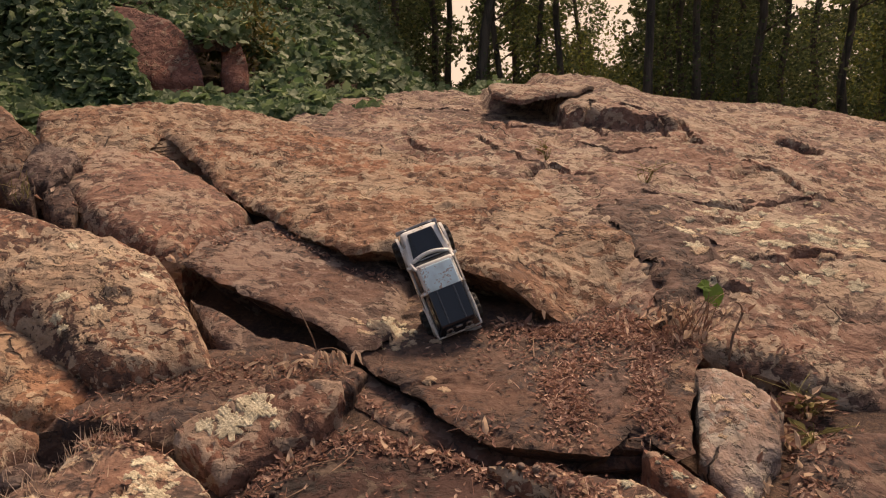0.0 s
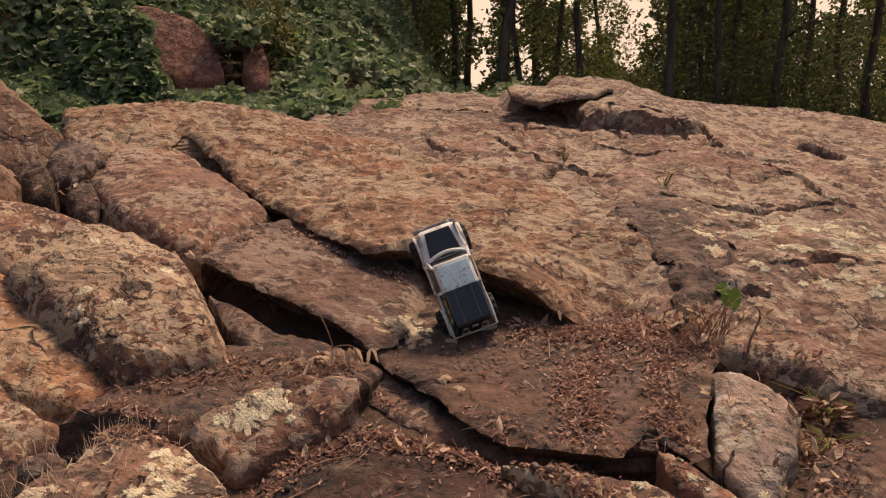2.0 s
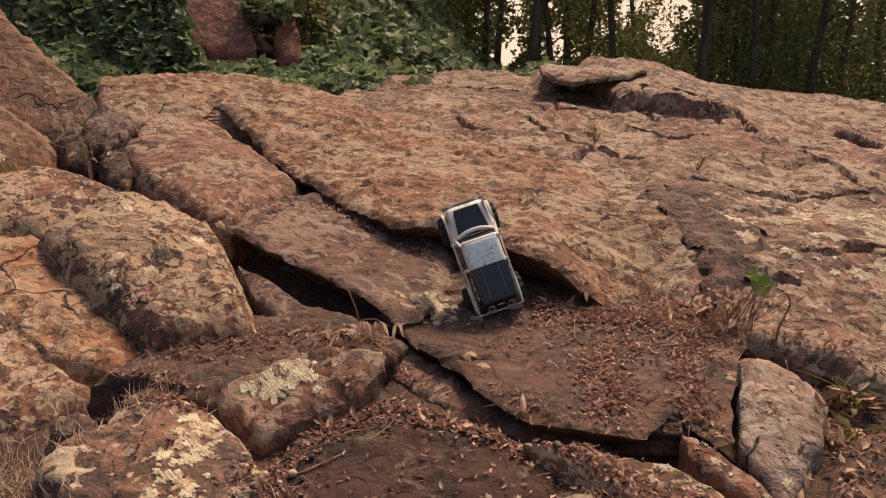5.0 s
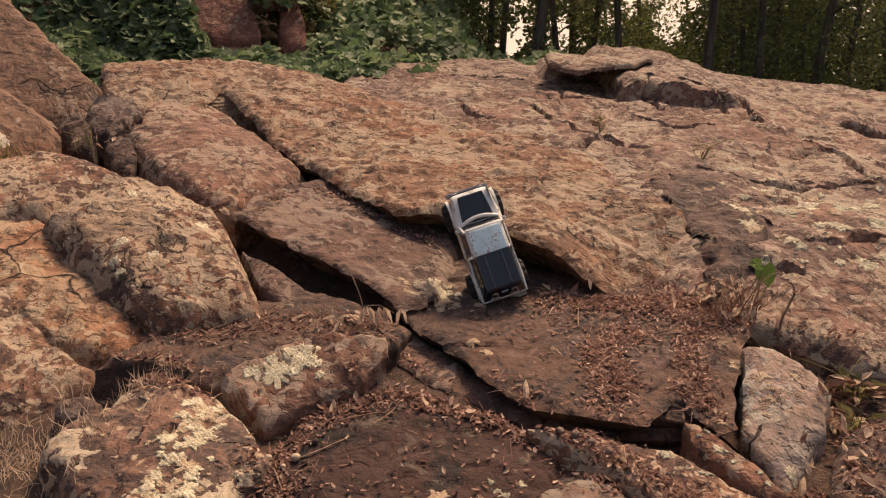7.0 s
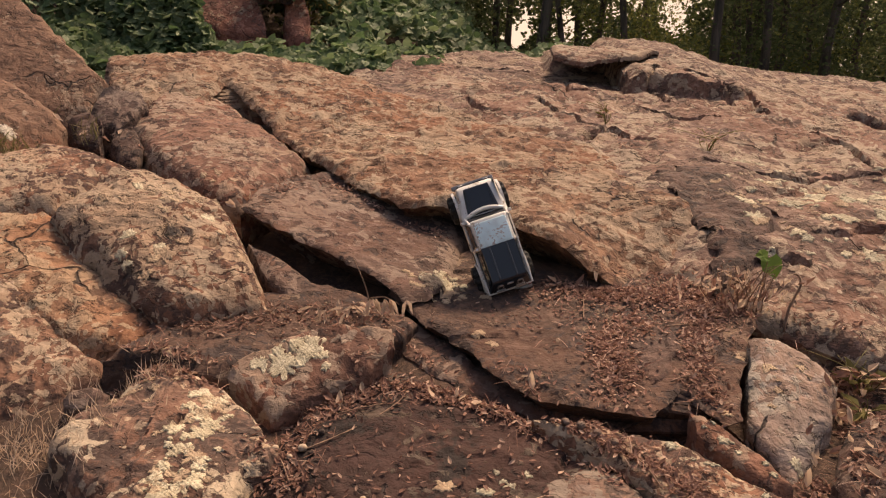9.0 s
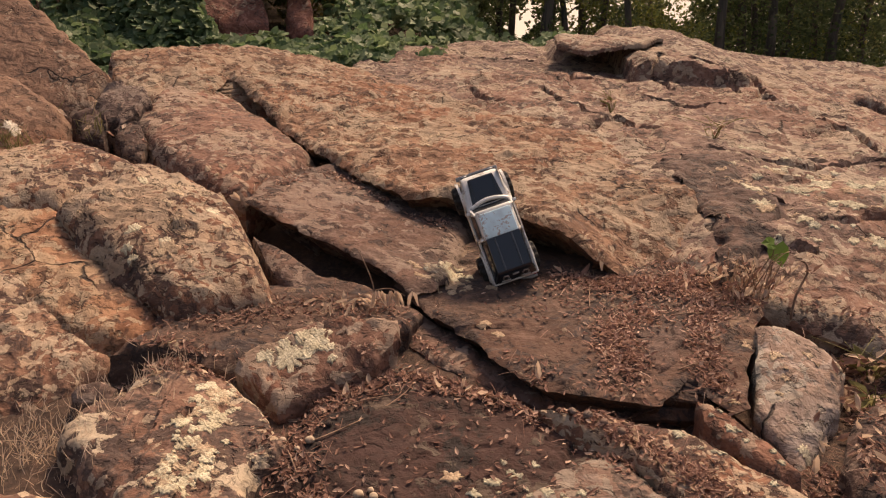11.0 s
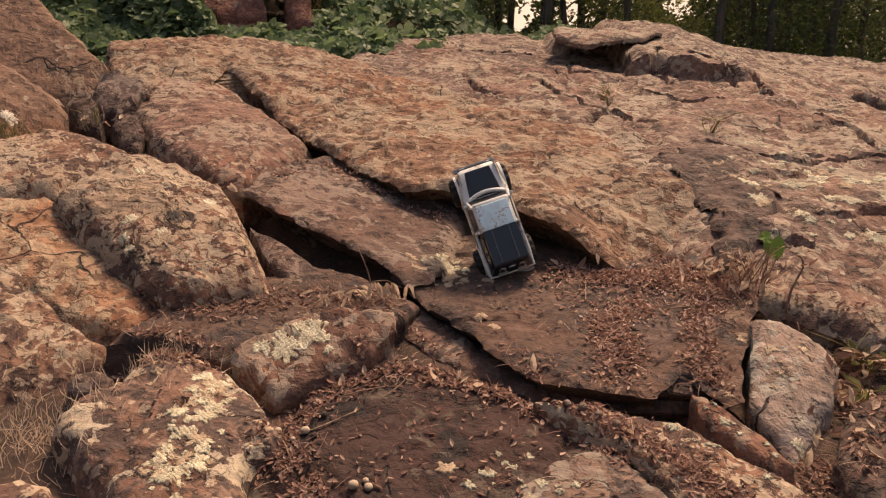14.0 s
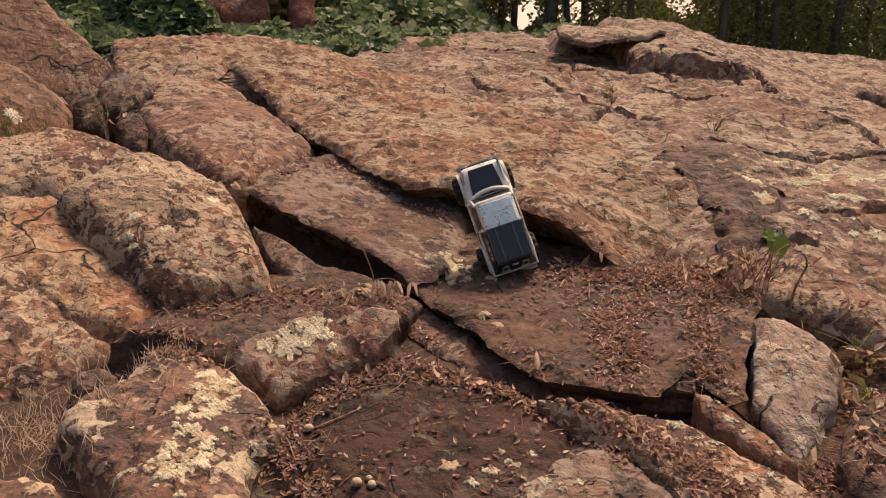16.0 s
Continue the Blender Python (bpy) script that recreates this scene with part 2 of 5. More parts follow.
ROCKS = {
    "tan": rock_material("tan_rock", (0.318, 0.176, 0.103), (0.198, 0.099, 0.057), (0.082, 0.045, 0.031), 0.40, (0.482, 0.353, 0.232), 0.4),
    "band": rock_material("ledge_rock", (0.235, 0.128, 0.077), (0.144, 0.072, 0.043), (0.062, 0.034, 0.025), 0.52, (0.397, 0.296, 0.206), 0.4),
    "dome": rock_material("dome_rock", (0.204, 0.130, 0.100), (0.128, 0.076, 0.058), (0.063, 0.039, 0.032), 0.46, (0.418, 0.328, 0.242), 0.4),
    "tanlich": rock_material("lichened_rock", (0.218, 0.118, 0.076), (0.134, 0.069, 0.048), (0.059, 0.034, 0.028), 0.58, (0.487, 0.370, 0.260), 0.6, 0.0, 0.6),
    "greylich": rock_material("grey_lichened_rock", (0.21, 0.13, 0.095), (0.135, 0.08, 0.06), (0.06, 0.04, 0.034), 0.46, (0.58, 0.47, 0.34), 0.6),
    "red": rock_material("red_rock", (0.27, 0.125, 0.09), (0.20, 0.09, 0.066), (0.11, 0.053, 0.042), 0.1, (0.42, 0.28, 0.2), 0.25),
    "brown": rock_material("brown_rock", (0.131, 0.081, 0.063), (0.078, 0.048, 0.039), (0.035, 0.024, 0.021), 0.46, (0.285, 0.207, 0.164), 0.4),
    "smooth": rock_material("smooth_brown_rock", (0.20, 0.112, 0.072), (0.15, 0.082, 0.054), (0.085, 0.05, 0.038), 0.05, (0.4, 0.3, 0.22), 0.15),
    "brown2": rock_material("reddish_rock", (0.206, 0.108, 0.074), (0.130, 0.067, 0.049), (0.055, 0.033, 0.027), 0.42, (0.395, 0.294, 0.218), 0.35),
    "litter": rock_material("soiled_rock", (0.099, 0.057, 0.041), (0.064, 0.036, 0.026), (0.032, 0.022, 0.022), 0.1, (0.268, 0.190, 0.134), 0.5, 0.5),
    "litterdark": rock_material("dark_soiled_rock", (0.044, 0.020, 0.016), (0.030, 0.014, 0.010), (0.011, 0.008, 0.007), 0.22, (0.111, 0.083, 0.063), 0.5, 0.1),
    "grey": rock_material("grey_rock", (0.30, 0.245, 0.21), (0.225, 0.18, 0.152), (0.13, 0.10, 0.085), 0.35, (0.44, 0.39, 0.32), 0.1),
    "hump": rock_material("grey_hump_rock", (0.19, 0.14, 0.115), (0.13, 0.092, 0.076), (0.055, 0.04, 0.036), 0.30, (0.30, 0.26, 0.215), 0.5),
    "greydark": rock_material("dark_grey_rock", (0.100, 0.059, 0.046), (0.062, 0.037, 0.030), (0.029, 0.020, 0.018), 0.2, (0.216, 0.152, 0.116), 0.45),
}


def soil_material():
    n = Nodes("soil", 0.95)
    a, b = n.noise(6, 8, 0.7), n.noise(55, 6, 0.75)
    c = n.mix(n.ramp(a, 0.35, 0.65), (0.030, 0.017, 0.012), (0.075, 0.042, 0.029))
    c = n.mix(n.ramp(b, 0.45, 0.7, 0, 0.6), c, (0.17, 0.10, 0.065))
    return n.finish(c, n.math("ADD", a, n.math("MULTIPLY", b, 0.5)), 0.8, 0.02)


SOIL = soil_material()


def leaf_material(name, a, b, c, rough=0.6, through=0.25):
    """Foliage: each leaf takes its own tone; some light passes through."""
    n = Nodes(name, rough)
    r = n.tree.nodes.new("ShaderNodeNewGeometry").outputs["Random Per Island"]
    col = n.mix(n.ramp(r, 0.0, 0.55), a, b)
    col = n.mix(n.ramp(r, 0.72, 1.0), col, c)
    n.bsdf.inputs["Specular IOR Level"].default_value = 0.25
    col = n.mix(n.ramp(n.noise(1.1, 3), 0.35, 0.7, 0.0, 0.45), col, tuple(0.45 * v for v in a))
    n.finish(col)
    if through:
        t = n.tree.nodes.new("ShaderNodeBsdfTranslucent")
        n.link(col, t.inputs[0])
        m = n.tree.nodes.new("ShaderNodeMixShader")
        m.inputs[0].default_value = through
        n.link(n.bsdf.outputs[0], m.inputs[1])
        n.link(t.outputs[0], m.inputs[2])
        n.link(m.outputs[0], n.tree.nodes["Material Output"].inputs[0])
    return n.mat


IVY = leaf_material("ivy_leaf", (0.08, 0.14, 0.062), (0.17, 0.24, 0.115), (0.31, 0.37, 0.21), 0.55, 0.45)
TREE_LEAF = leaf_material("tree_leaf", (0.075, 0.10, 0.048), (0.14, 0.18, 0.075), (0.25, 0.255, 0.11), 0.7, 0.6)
# lit copy of TREE_LEAF: the sunlight is put into its colour
LIT_LEAF = leaf_material("painted_sunlit_leaf", (0.14, 0.16, 0.045), (0.22, 0.24, 0.07), (0.32, 0.30, 0.10), 0.7, 0.6)
SHRUB_LEAF = leaf_material("yellow_green_leaf", (0.10, 0.10, 0.03), (0.17, 0.15, 0.045), (0.24, 0.17, 0.06), 0.6, 0.3)
DEAD_LEAF = leaf_material("dead_leaf", (0.18, 0.092, 0.07), (0.36, 0.205, 0.155), (0.68, 0.48, 0.37), 0.8, 0.3)
PALE_LEAF = leaf_material("pale_dead_leaf", (0.58, 0.43, 0.31), (0.72, 0.55, 0.42), (0.80, 0.66, 0.53), 0.8, 0.5)
GREEN_LEAF = leaf_material("fresh_leaf", (0.12, 0.22, 0.04), (0.16, 0.28, 0.05), (0.2, 0.3, 0.06), 0.5, 0.35)
GRASS = leaf_material("grass_blade", (0.13, 0.13, 0.045), (0.22, 0.19, 0.07), (0.34, 0.25, 0.13), 0.7, 0.2)


def bark_material():
    n = Nodes("bark", 0.9)
    a = n.noise(9, 6, 0.7, 0.5, n.stretch(1, 1, 0.15))
    c = n.mix(n.ramp(a, 0.35, 0.65), (0.055, 0.045, 0.034), (0.15, 0.118, 0.088))
    return n.finish(c, a, 0.8, 0.03)


BARK = bark_material()


def twig_material():
    n = Nodes("twig", 0.85)
    a = n.noise(40, 4)
    return n.finish(n.mix(n.ramp(a, 0.3, 0.7), (0.16, 0.095, 0.065), (0.33, 0.21, 0.14)))


TWIG = twig_material()


# ---- ground ----
def ground_height(x, y):
    """Rocky slope up to the crest, a vine bank beyond it at the west, level woods at the east."""
    slope = 0.01 + 0.26 * np.clip(y, -1.0, 5.4) + 0.02 * np.clip(y + 1, -60, 0)
    crest = np.maximum(smooth(4.8, 6.5, y), smooth(4.5, 5.1, y) * smooth(-0.4, -1.1, x))
    east = 1.15 + 0.0 * x
    bank = 1.30 + 0.30 * np.clip(y - 5.0, 0, 9.0) * smooth(0.2, -1.9, x) + 0.10 * np.clip(-x - 2.5, 0, 6) * smooth(5, 7, y)
    far = np.where(bank > east, bank, east)
    side = 0.10 * smooth(1.2, 4.0, np.abs(x)) * smooth(5, 2, y)
    return slope * (1 - crest) + far * crest - side + 0.03 * fbm(x * 1.3, y * 1.3, x * 0, 3, 5)


def axis(stops):
    out = []
    for a, b, step in stops:
        out += list(np.arange(a, b, step))
    return np.array(out + [stops[-1][1]])


gx = axis([(-900, -60, 70), (-60, -8, 4), (-8, -3, 0.25), (-3, 3, 0.05), (3, 9, 0.3), (9, 60, 4), (60, 900, 70)])
gy = axis([(-900, -40, 60), (-40, -2, 2), (-2, 0.8, 0.2), (0.8, 5, 0.05), (5, 16, 0.3), (16, 60, 3), (60, 1500, 90)])
GX, GY = np.meshgrid(gx, gy, indexing="ij")
near = smooth(6, 4, np.hypot(GX, GY - 2.5))
GZ = ground_height(GX, GY) + near * 0.012 * fbm(GX * 9, GY * 9, GX * 0, 3, 9)
used, quads = grid_faces(np.ones(GX.shape, bool))
ground = mesh_object("ground", np.stack([GX, GY, GZ], -1).reshape(-1, 3), quads, SOIL)
tagged(ground, "brown soil slope between rocks, running into woodland floor", "ground", kind="structure")


# ---- rocks ----
count = [0]
ROCK_OBJECTS = []


def rock(name, label, mat, z, gx, gy, outline, round=0.03, wall=0.2, lean=0.0, dome=0.0, rough=0.012, res=0.012, warp=0.018, shape=None, terrace=0.7, cracks=(), facet=0.08):
    """One rock: a tilted top (height z at the outline's middle, slopes gx and gy) with a worn edge of that
    radius, and broken walls below it; lean < 0 undercuts them."""
    count[0] += 1
    s = count[0] * 101
    cx, cy = np.mean([p[0] for p in outline]), np.mean([p[1] for p in outline])
    x0, x1 = min(p[0] for p in outline) - wall - 0.05, max(p[0] for p in outline) + wall + 0.05
    y0, y1 = min(p[1] for p in outline) - wall - 0.05, max(p[1] for p in outline) + wall + 0.05
    X, Y = np.meshgrid(np.arange(x0, x1, res), np.arange(y0, y1, res), indexing="ij")
    O = X * 0 + s

    def bend(x, y):
        o = x * 0 + s
        return (warp * (fbm(x * 4, y * 4, o, 3, s) + 0.5 * vnoise(x * 22, y * 22, o, s + 3)),
                warp * (fbm(x * 4, y * 4, o + 7, 3, s + 1) + 0.5 * vnoise(x * 22, y * 22, o + 7, s + 4)))

    wx, wy = bend(X, Y)
    D, BX, BY = outline_distance(X + wx, Y + wy, outline)
    snap = 0.6 * res
    D = np.sign(D) * np.clip(np.abs(D) - snap, 0, None) + np.where(np.abs(D) < snap, -1e-6, 0)
    out = D < 0
    nx, ny = X + wx - BX, Y + wy - BY
    L = np.hypot(nx, ny) + 1e-9
    nx, ny = np.where(out, nx / L, 0), np.where(out, ny / L, 0)
    depth = np.where(out, -D, 0)
    ux, uy = bend(BX, BY)
    PX, PY = np.where(out, BX - ux, X), np.where(out, BY - uy, Y)
    inner = np.clip(D, 0, None)
    H = z + gx * (PX - cx) + gy * (PY - cy)
    H = H + dome * (1 - np.exp(-inner / 0.18)) * 1.4
    if shape is not None:
        H = H + shape(PX, PY)
    # relief: broad swells, bedding steps, pits
    rel = rough * (1.1 * fbm(PX * 2.3, PY * 2.3, O, 4, s + 5) + 0.5 * ridge(PX * 6, PY * 7 + PX * 2, O, 4, s + 6))
    steps = fbm(PX * 3.0 + PY * 1.2, PY * 4.4, O, 3, s + 8) * 4
    rel = rel + terrace * rough * 0.5 * (np.floor(steps) + smooth(0.75, 1.0, steps - np.floor(steps)) - steps)
    rel = rel + 0.30 * rough * fbm(PX * 14, PY * 14, O, 4, s + 9) + 0.16 * rough * ridge(PX * 31, PY * 31, O, 2, s + 10)
    rel = rel + facet * (facets(PX, PY, 3.6, s + 31) + 0.7 * facets(PX, PY, 9.0, s + 32))
    for line in cracks:
        jx, jy = PX + 0.05 * fbm(PX * 7, PY * 7, O, 3, s + 21), PY + 0.05 * fbm(PX * 7, PY * 7, O + 9, 3, s + 22)
        d = np.full(PX.shape, 9.0)
        for (ax, ay), (bx, by) in zip(line, line[1:]):
            t = np.clip(((jx - ax) * (bx - ax) + (jy - ay) * (by - ay)) / ((bx - ax) ** 2 + (by - ay) ** 2), 0, 1)
            d = np.minimum(d, np.hypot(jx - ax - t * (bx - ax), jy - ay - t * (by - ay)))
        rel = rel - 0.05 * smooth(0.018, 0.004, d) + 0.012 * smooth(0.10, 0.03, d) * (jy > 0)
    r = max(round, 0.004)
    e = np.clip(r - inner, 0, r)
    edge = r - np.sqrt(np.maximum(r * r - e * e, 0))
    Z = H + rel - edge - depth
    push = lean * depth + 0.35 * rough * fbm(PX * 7 + nx, PY * 7, Z * 16, 4, s + 11) * smooth(0, 0.03, depth) * 3
    PX, PY = PX + nx * push, PY + ny * push
    keep = D > -wall
    used, quads = grid_faces(keep)
    V = np.stack([PX, PY, Z], -1).reshape(-1, 3)[used]
    ob = mesh_object(name, V, quads, ROCKS[mat])
    ob.data.set_sharp_from_angle(angle=radians(38))
    tagged(ob, label, name.replace("_", " "), "rocks of the outcrop")
    ROCK_OBJECTS.append(ob)
    return ob


def crest_step(x, y):
    """The step of rock at the crest: a broken front, set back in a hollow at its western end, sinking away eastwards."""
    front = 4.70 + 0.85 * smooth(0.76, 0.69, x) - 0.10 * smooth(0.9, 1.3, x) + 0.03 * fbm(x * 9, y * 3, x * 0, 3, 88)
    rise = (0.115 + 0.09 * np.clip(y - 4.72, 0, 0.55)) * smooth(1.75, 1.0, x) * (0.45 + 0.55 * smooth(0.62, 0.85, x)) * smooth(0.28, 0.36, x)
    return rise * smooth(front - 0.015, front + 0.03, y) - 0.02 * smooth(4.72, 4.9, y) * smooth(0.80, 0.72, x) * smooth(0.1, 0.3, x)


def dome_shape(x, y):
    return (-0.06 * np.clip(y - 4.6, 0, 9) ** 2 - 0.075 * np.clip(x - 1.5, 0, 9) ** 1.6 - 0.28 * np.clip(2.95 - y, 0, 1) ** 1.5
            + 0.04 * fbm(x * 1.1 + 4, y * 1.4, x * 0, 3, 77) + 0.03 * ridge(x * 0.9, y * 2.2 - x * 0.6, x * 0, 4, 78) * smooth(3.3, 4.2, y)
            - 0.06 * smooth(0.5, 0.1, np.abs(x + 0.1 + 0.35 * (y - 3.6))) * smooth(4.6, 3.9, y)
            - 0.11 * smooth(0.85, 0.55, x) * smooth(3.15, 2.75, y)
            - 0.20 * smooth(0.13, 0.07, np.hypot(x - 2.04, 0.6 * (y - 4.45))) + crest_step(x, y))


def ledge_shape(x, y):
    """The ledge dips to its nose."""
    return -np.clip(0.55 * (x - 0.21), 0, 0.2) * smooth(3.1, 2.6, y) + 0.02 * smooth(3.0, 3.4, y) + 0.15 * smooth(-0.4, -2.0, x) * smooth(3.45, 4.3, y)


def ledge_back(x, y):
    """The ledge levels out behind its lip."""
    return -0.36 * np.clip(y - 5.15, 0, 1)


def slab_nose(x, y):
    """The slab bends down at its eastern nose."""
    return -0.45 * np.clip(x + 0.13, 0, 0.2) - 0.10 * smooth(-0.2, 0.0, x)


CRACKS = [[(0.21, 4.4), (0.28, 4.14), (0.41, 4.14), (0.44, 3.98), (0.47, 3.88), (0.55, 3.89), (0.58, 3.85)], [(0.41, 3.77), (0.55, 3.85), (0.69, 3.70)],
          [(-0.18, 4.4), (-0.13, 4.29), (-0.03, 4.24)], [(1.09, 4.78), (1.23, 4.75), (1.3, 4.62), (1.28, 4.43)], [(0.90, 4.9), (0.88, 4.64), (0.95, 4.5)],
          [(0.39, 4.9), (0.39, 4.62), (0.55, 4.63)], [(1.4, 4.62), (1.44, 4.54), (1.38, 4.33), (1.42, 4.23)], [(1.28, 3.5), (1.41, 3.55), (1.48, 3.5)],
          [(-0.36, 5.2), (-0.17, 5.42), (0.02, 5.42), (0.17, 5.3)], [(1.57, 3.98), (1.68, 3.88), (1.7, 3.53)], [(0.75, 4.35), (0.95, 4.2), (1.15, 4.25)],
          [(0.9, 3.5), (1.3, 3.4), (1.8, 3.55)], [(1.15, 2.9), (1.5, 2.95), (1.9, 2.85)], [(0.79, 2.85), (0.95, 2.78), (1.1, 2.7)]]
rock("bedrock_dome", "broad weathered rock dome with cracks and lichen", "dome", 0.975 + 0.25 * (4.42 - 3.0), 0.0, 0.25,
     [(0.40, 2.88), (0.62, 2.66), (0.83, 2.47), (0.99, 2.41), (1.17, 2.30), (1.7, 2.15), (3.2, 2.4), (5.0, 3.5), (5.2, 6.5), (4.0, 8.4), (0.5, 8.6), (-0.9, 7.6), (-1.05, 6.2), (-1.0, 5.0), (-0.6, 4.2), (-0.1, 3.4)],
     round=0.05, wall=0.3, lean=-0.35, dome=0.0, rough=0.027, res=0.0155, shape=dome_shape, cracks=CRACKS, terrace=0.7, facet=0.08)
rock("rock_ledge", "ledge of rock overhanging the crest of a dome", "dome", 1.696, 0, 0.34,
     [(0.306, 4.973), (0.398, 4.928), (0.497, 4.863), (0.622, 4.929), (0.742, 4.984), (0.852, 5.028), (1, 5.2), (0.98, 5.7), (0.42, 5.75), (0.31, 5.4)], round=0.012, wall=0.03, lean=0.1, shape=ledge_back, rough=0.012, res=0.012, warp=0.010, facet=0.08)
rock("rock_slab", "long tan rock ledge with pale lichen and a shadowed overhang", "band", 1.140, 0, 0.235,
     [(-2.08, 4), (-1.754, 3.75), (-1.501, 3.7), (-1.507, 4.182), (-1.161, 3.762), (-0.841, 3.383), (-0.586, 3.113), (-0.376, 2.955), (-0.197, 2.946), (-0.065, 2.95), (0.063, 2.76), (0.182, 2.66), (0.32, 2.6), (0.482, 2.6), (0.605, 2.63), (0.753, 2.78), (0.765, 3.05), (0.59, 3.264), (0.4, 3.811), (0.156, 3.937), (-0.105, 4.052), (-0.366, 4.322), (-0.646, 4.5), (-1.031, 4.75), (-1.396, 4.8), (-1.72, 4.7), (-2.029, 4.6), (-2.327, 4.5)], round=0.022, wall=0.26, lean=-1.6, dome=0.012, rough=0.03, res=0.0105, warp=0.012, shape=ledge_shape)
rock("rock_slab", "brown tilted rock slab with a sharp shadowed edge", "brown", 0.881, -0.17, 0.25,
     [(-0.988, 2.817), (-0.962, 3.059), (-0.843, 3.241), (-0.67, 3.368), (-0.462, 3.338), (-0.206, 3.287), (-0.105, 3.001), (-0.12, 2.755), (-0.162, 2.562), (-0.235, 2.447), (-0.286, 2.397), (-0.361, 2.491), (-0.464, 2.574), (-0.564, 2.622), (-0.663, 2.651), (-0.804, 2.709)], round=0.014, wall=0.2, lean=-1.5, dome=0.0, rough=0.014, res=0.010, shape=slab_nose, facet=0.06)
rock("rock_slab", "reddish brown rock slab edged with pale lichen", "brown2", 1.143, -0.1, 0.25,
     [(-1.784, 3.621), (-1.79, 3.961), (-1.703, 4.205), (-1.433, 4.028), (-1.139, 3.729), (-0.854, 3.393), (-0.91, 3.149), (-1.006, 2.878), (-1.075, 2.87), (-1.267, 3.015), (-1.52, 3.214)], round=0.05, wall=0.25, lean=0, dome=0.03, rough=0.016, res=0.012)
rock("boulder", "rounded tan boulder spotted with pale lichen", "tanlich", 0.893, -0.12, 0.48,
     [(-1.571, 2.564), (-1.54, 2.686), (-1.481, 2.789), (-1.356, 2.855), (-1.166, 2.826), (-1.015, 2.738), (-0.886, 2.566), (-0.782, 2.422), (-0.728, 2.326), (-0.866, 2.27), (-0.957, 2.221), (-1.038, 2.196), (-1.193, 2.3), (-1.336, 2.4)], round=0.045, wall=0.3, lean=0.12, dome=0.06, rough=0.026, res=0.011, facet=0.14)
rock("boulder", "pinkish rock crusted with pale lichen", "tanlich", 1.059, -0.05, 0.35,
     [(-2.187, 2.86), (-2.034, 2.951), (-1.94, 3.032), (-1.82, 3.078), (-1.6, 3.026), (-1.375, 2.921), (-1.509, 2.793), (-1.58, 2.597), (-1.789, 2.559), (-1.97, 2.546)], round=0.07, wall=0.25, lean=0, dome=0.04, rough=0.016, res=0.012)
rock("boulder", "tan weathered rock with dark brown stains", "tan", 0.779, -0.15, 0.42,
     [(-2.009, 2.536), (-1.831, 2.619), (-1.729, 2.664), (-1.623, 2.645), (-1.372, 2.46), (-1.22, 2.387), (-1.038, 2.212), (-1.059, 2.15), (-1.179, 2.101), (-1.299, 2.128), (-1.456, 2.184), (-1.777, 2.197)], round=0.03, wall=0.25, lean=0.15, dome=0.02, rough=0.026, res=0.011, facet=0.16)
rock("boulder", "reddish rounded boulder dusted with lichen", "tanlich", 0.654, -0.15, 0.5,
     [(-1.852, 2.28), (-1.652, 2.326), (-1.526, 2.308), (-1.402, 2.255), (-1.289, 2.179), (-1.145, 2.09), (-1.137, 2.011), (-1.208, 1.952), (-1.285, 1.879), (-1.516, 1.786)], round=0.06, wall=0.25, lean=0.15, dome=0.04, rough=0.026, res=0.011, facet=0.14)
rock("boulder", "brown boulder with a thick crust of pale lichen", "greylich", 0.551, 0.02, 0.22,
     [(-1.13, 1.728), (-1.096, 1.805), (-1.038, 1.894), (-1.004, 2.047), (-0.943, 2.072), (-0.83, 2.001), (-0.748, 1.96), (-0.628, 1.848), (-0.513, 1.712), (-0.517, 1.656), (-0.564, 1.633), (-0.559, 1.542), (-0.492, 1.367), (-0.787, 1.345), (-0.881, 1.519), (-1.003, 1.605)], round=0.03, wall=0.2, lean=0.12, dome=0.03, rough=0.016, res=0.008, facet=0.14)
rock("rock_block", "wedge of reddish brown rock with a pale lichen patch", "brown2", 0.663, -0.05, 0.75,
     [(-0.762, 2.001), (-0.733, 2.039), (-0.662, 2.085), (-0.581, 2.133), (-0.51, 2.161), (-0.399, 2.164), (-0.293, 2.145), (-0.292, 2.103), (-0.374, 2.033), (-0.491, 1.968), (-0.586, 1.913), (-0.666, 1.955)], round=0.012, wall=0.22, lean=0.0, dome=0.0, rough=0.012, res=0.009, facet=0.12)
rock("rock_slab", "low brown rock shelf strewn with dead leaves", "litter", 0.680, 0, 0.2,
     [(-1.101, 2.29), (-0.995, 2.332), (-0.784, 2.486), (-0.64, 2.545), (-0.474, 2.52), (-0.249, 2.363), (-0.279, 2.234), (-0.328, 2.208), (-0.493, 2.235), (-0.664, 2.082), (-0.761, 1.97), (-0.888, 1.997), (-1.032, 2.018), (-1.147, 2.043), (-1.058, 2.151)], round=0.02, wall=0.15, lean=0.1, dome=0.0, rough=0.014, res=0.011)
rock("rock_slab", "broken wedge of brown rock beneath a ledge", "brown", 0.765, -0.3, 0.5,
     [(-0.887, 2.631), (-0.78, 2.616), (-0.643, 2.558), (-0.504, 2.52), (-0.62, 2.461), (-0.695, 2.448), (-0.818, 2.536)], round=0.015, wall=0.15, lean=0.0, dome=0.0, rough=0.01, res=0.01)
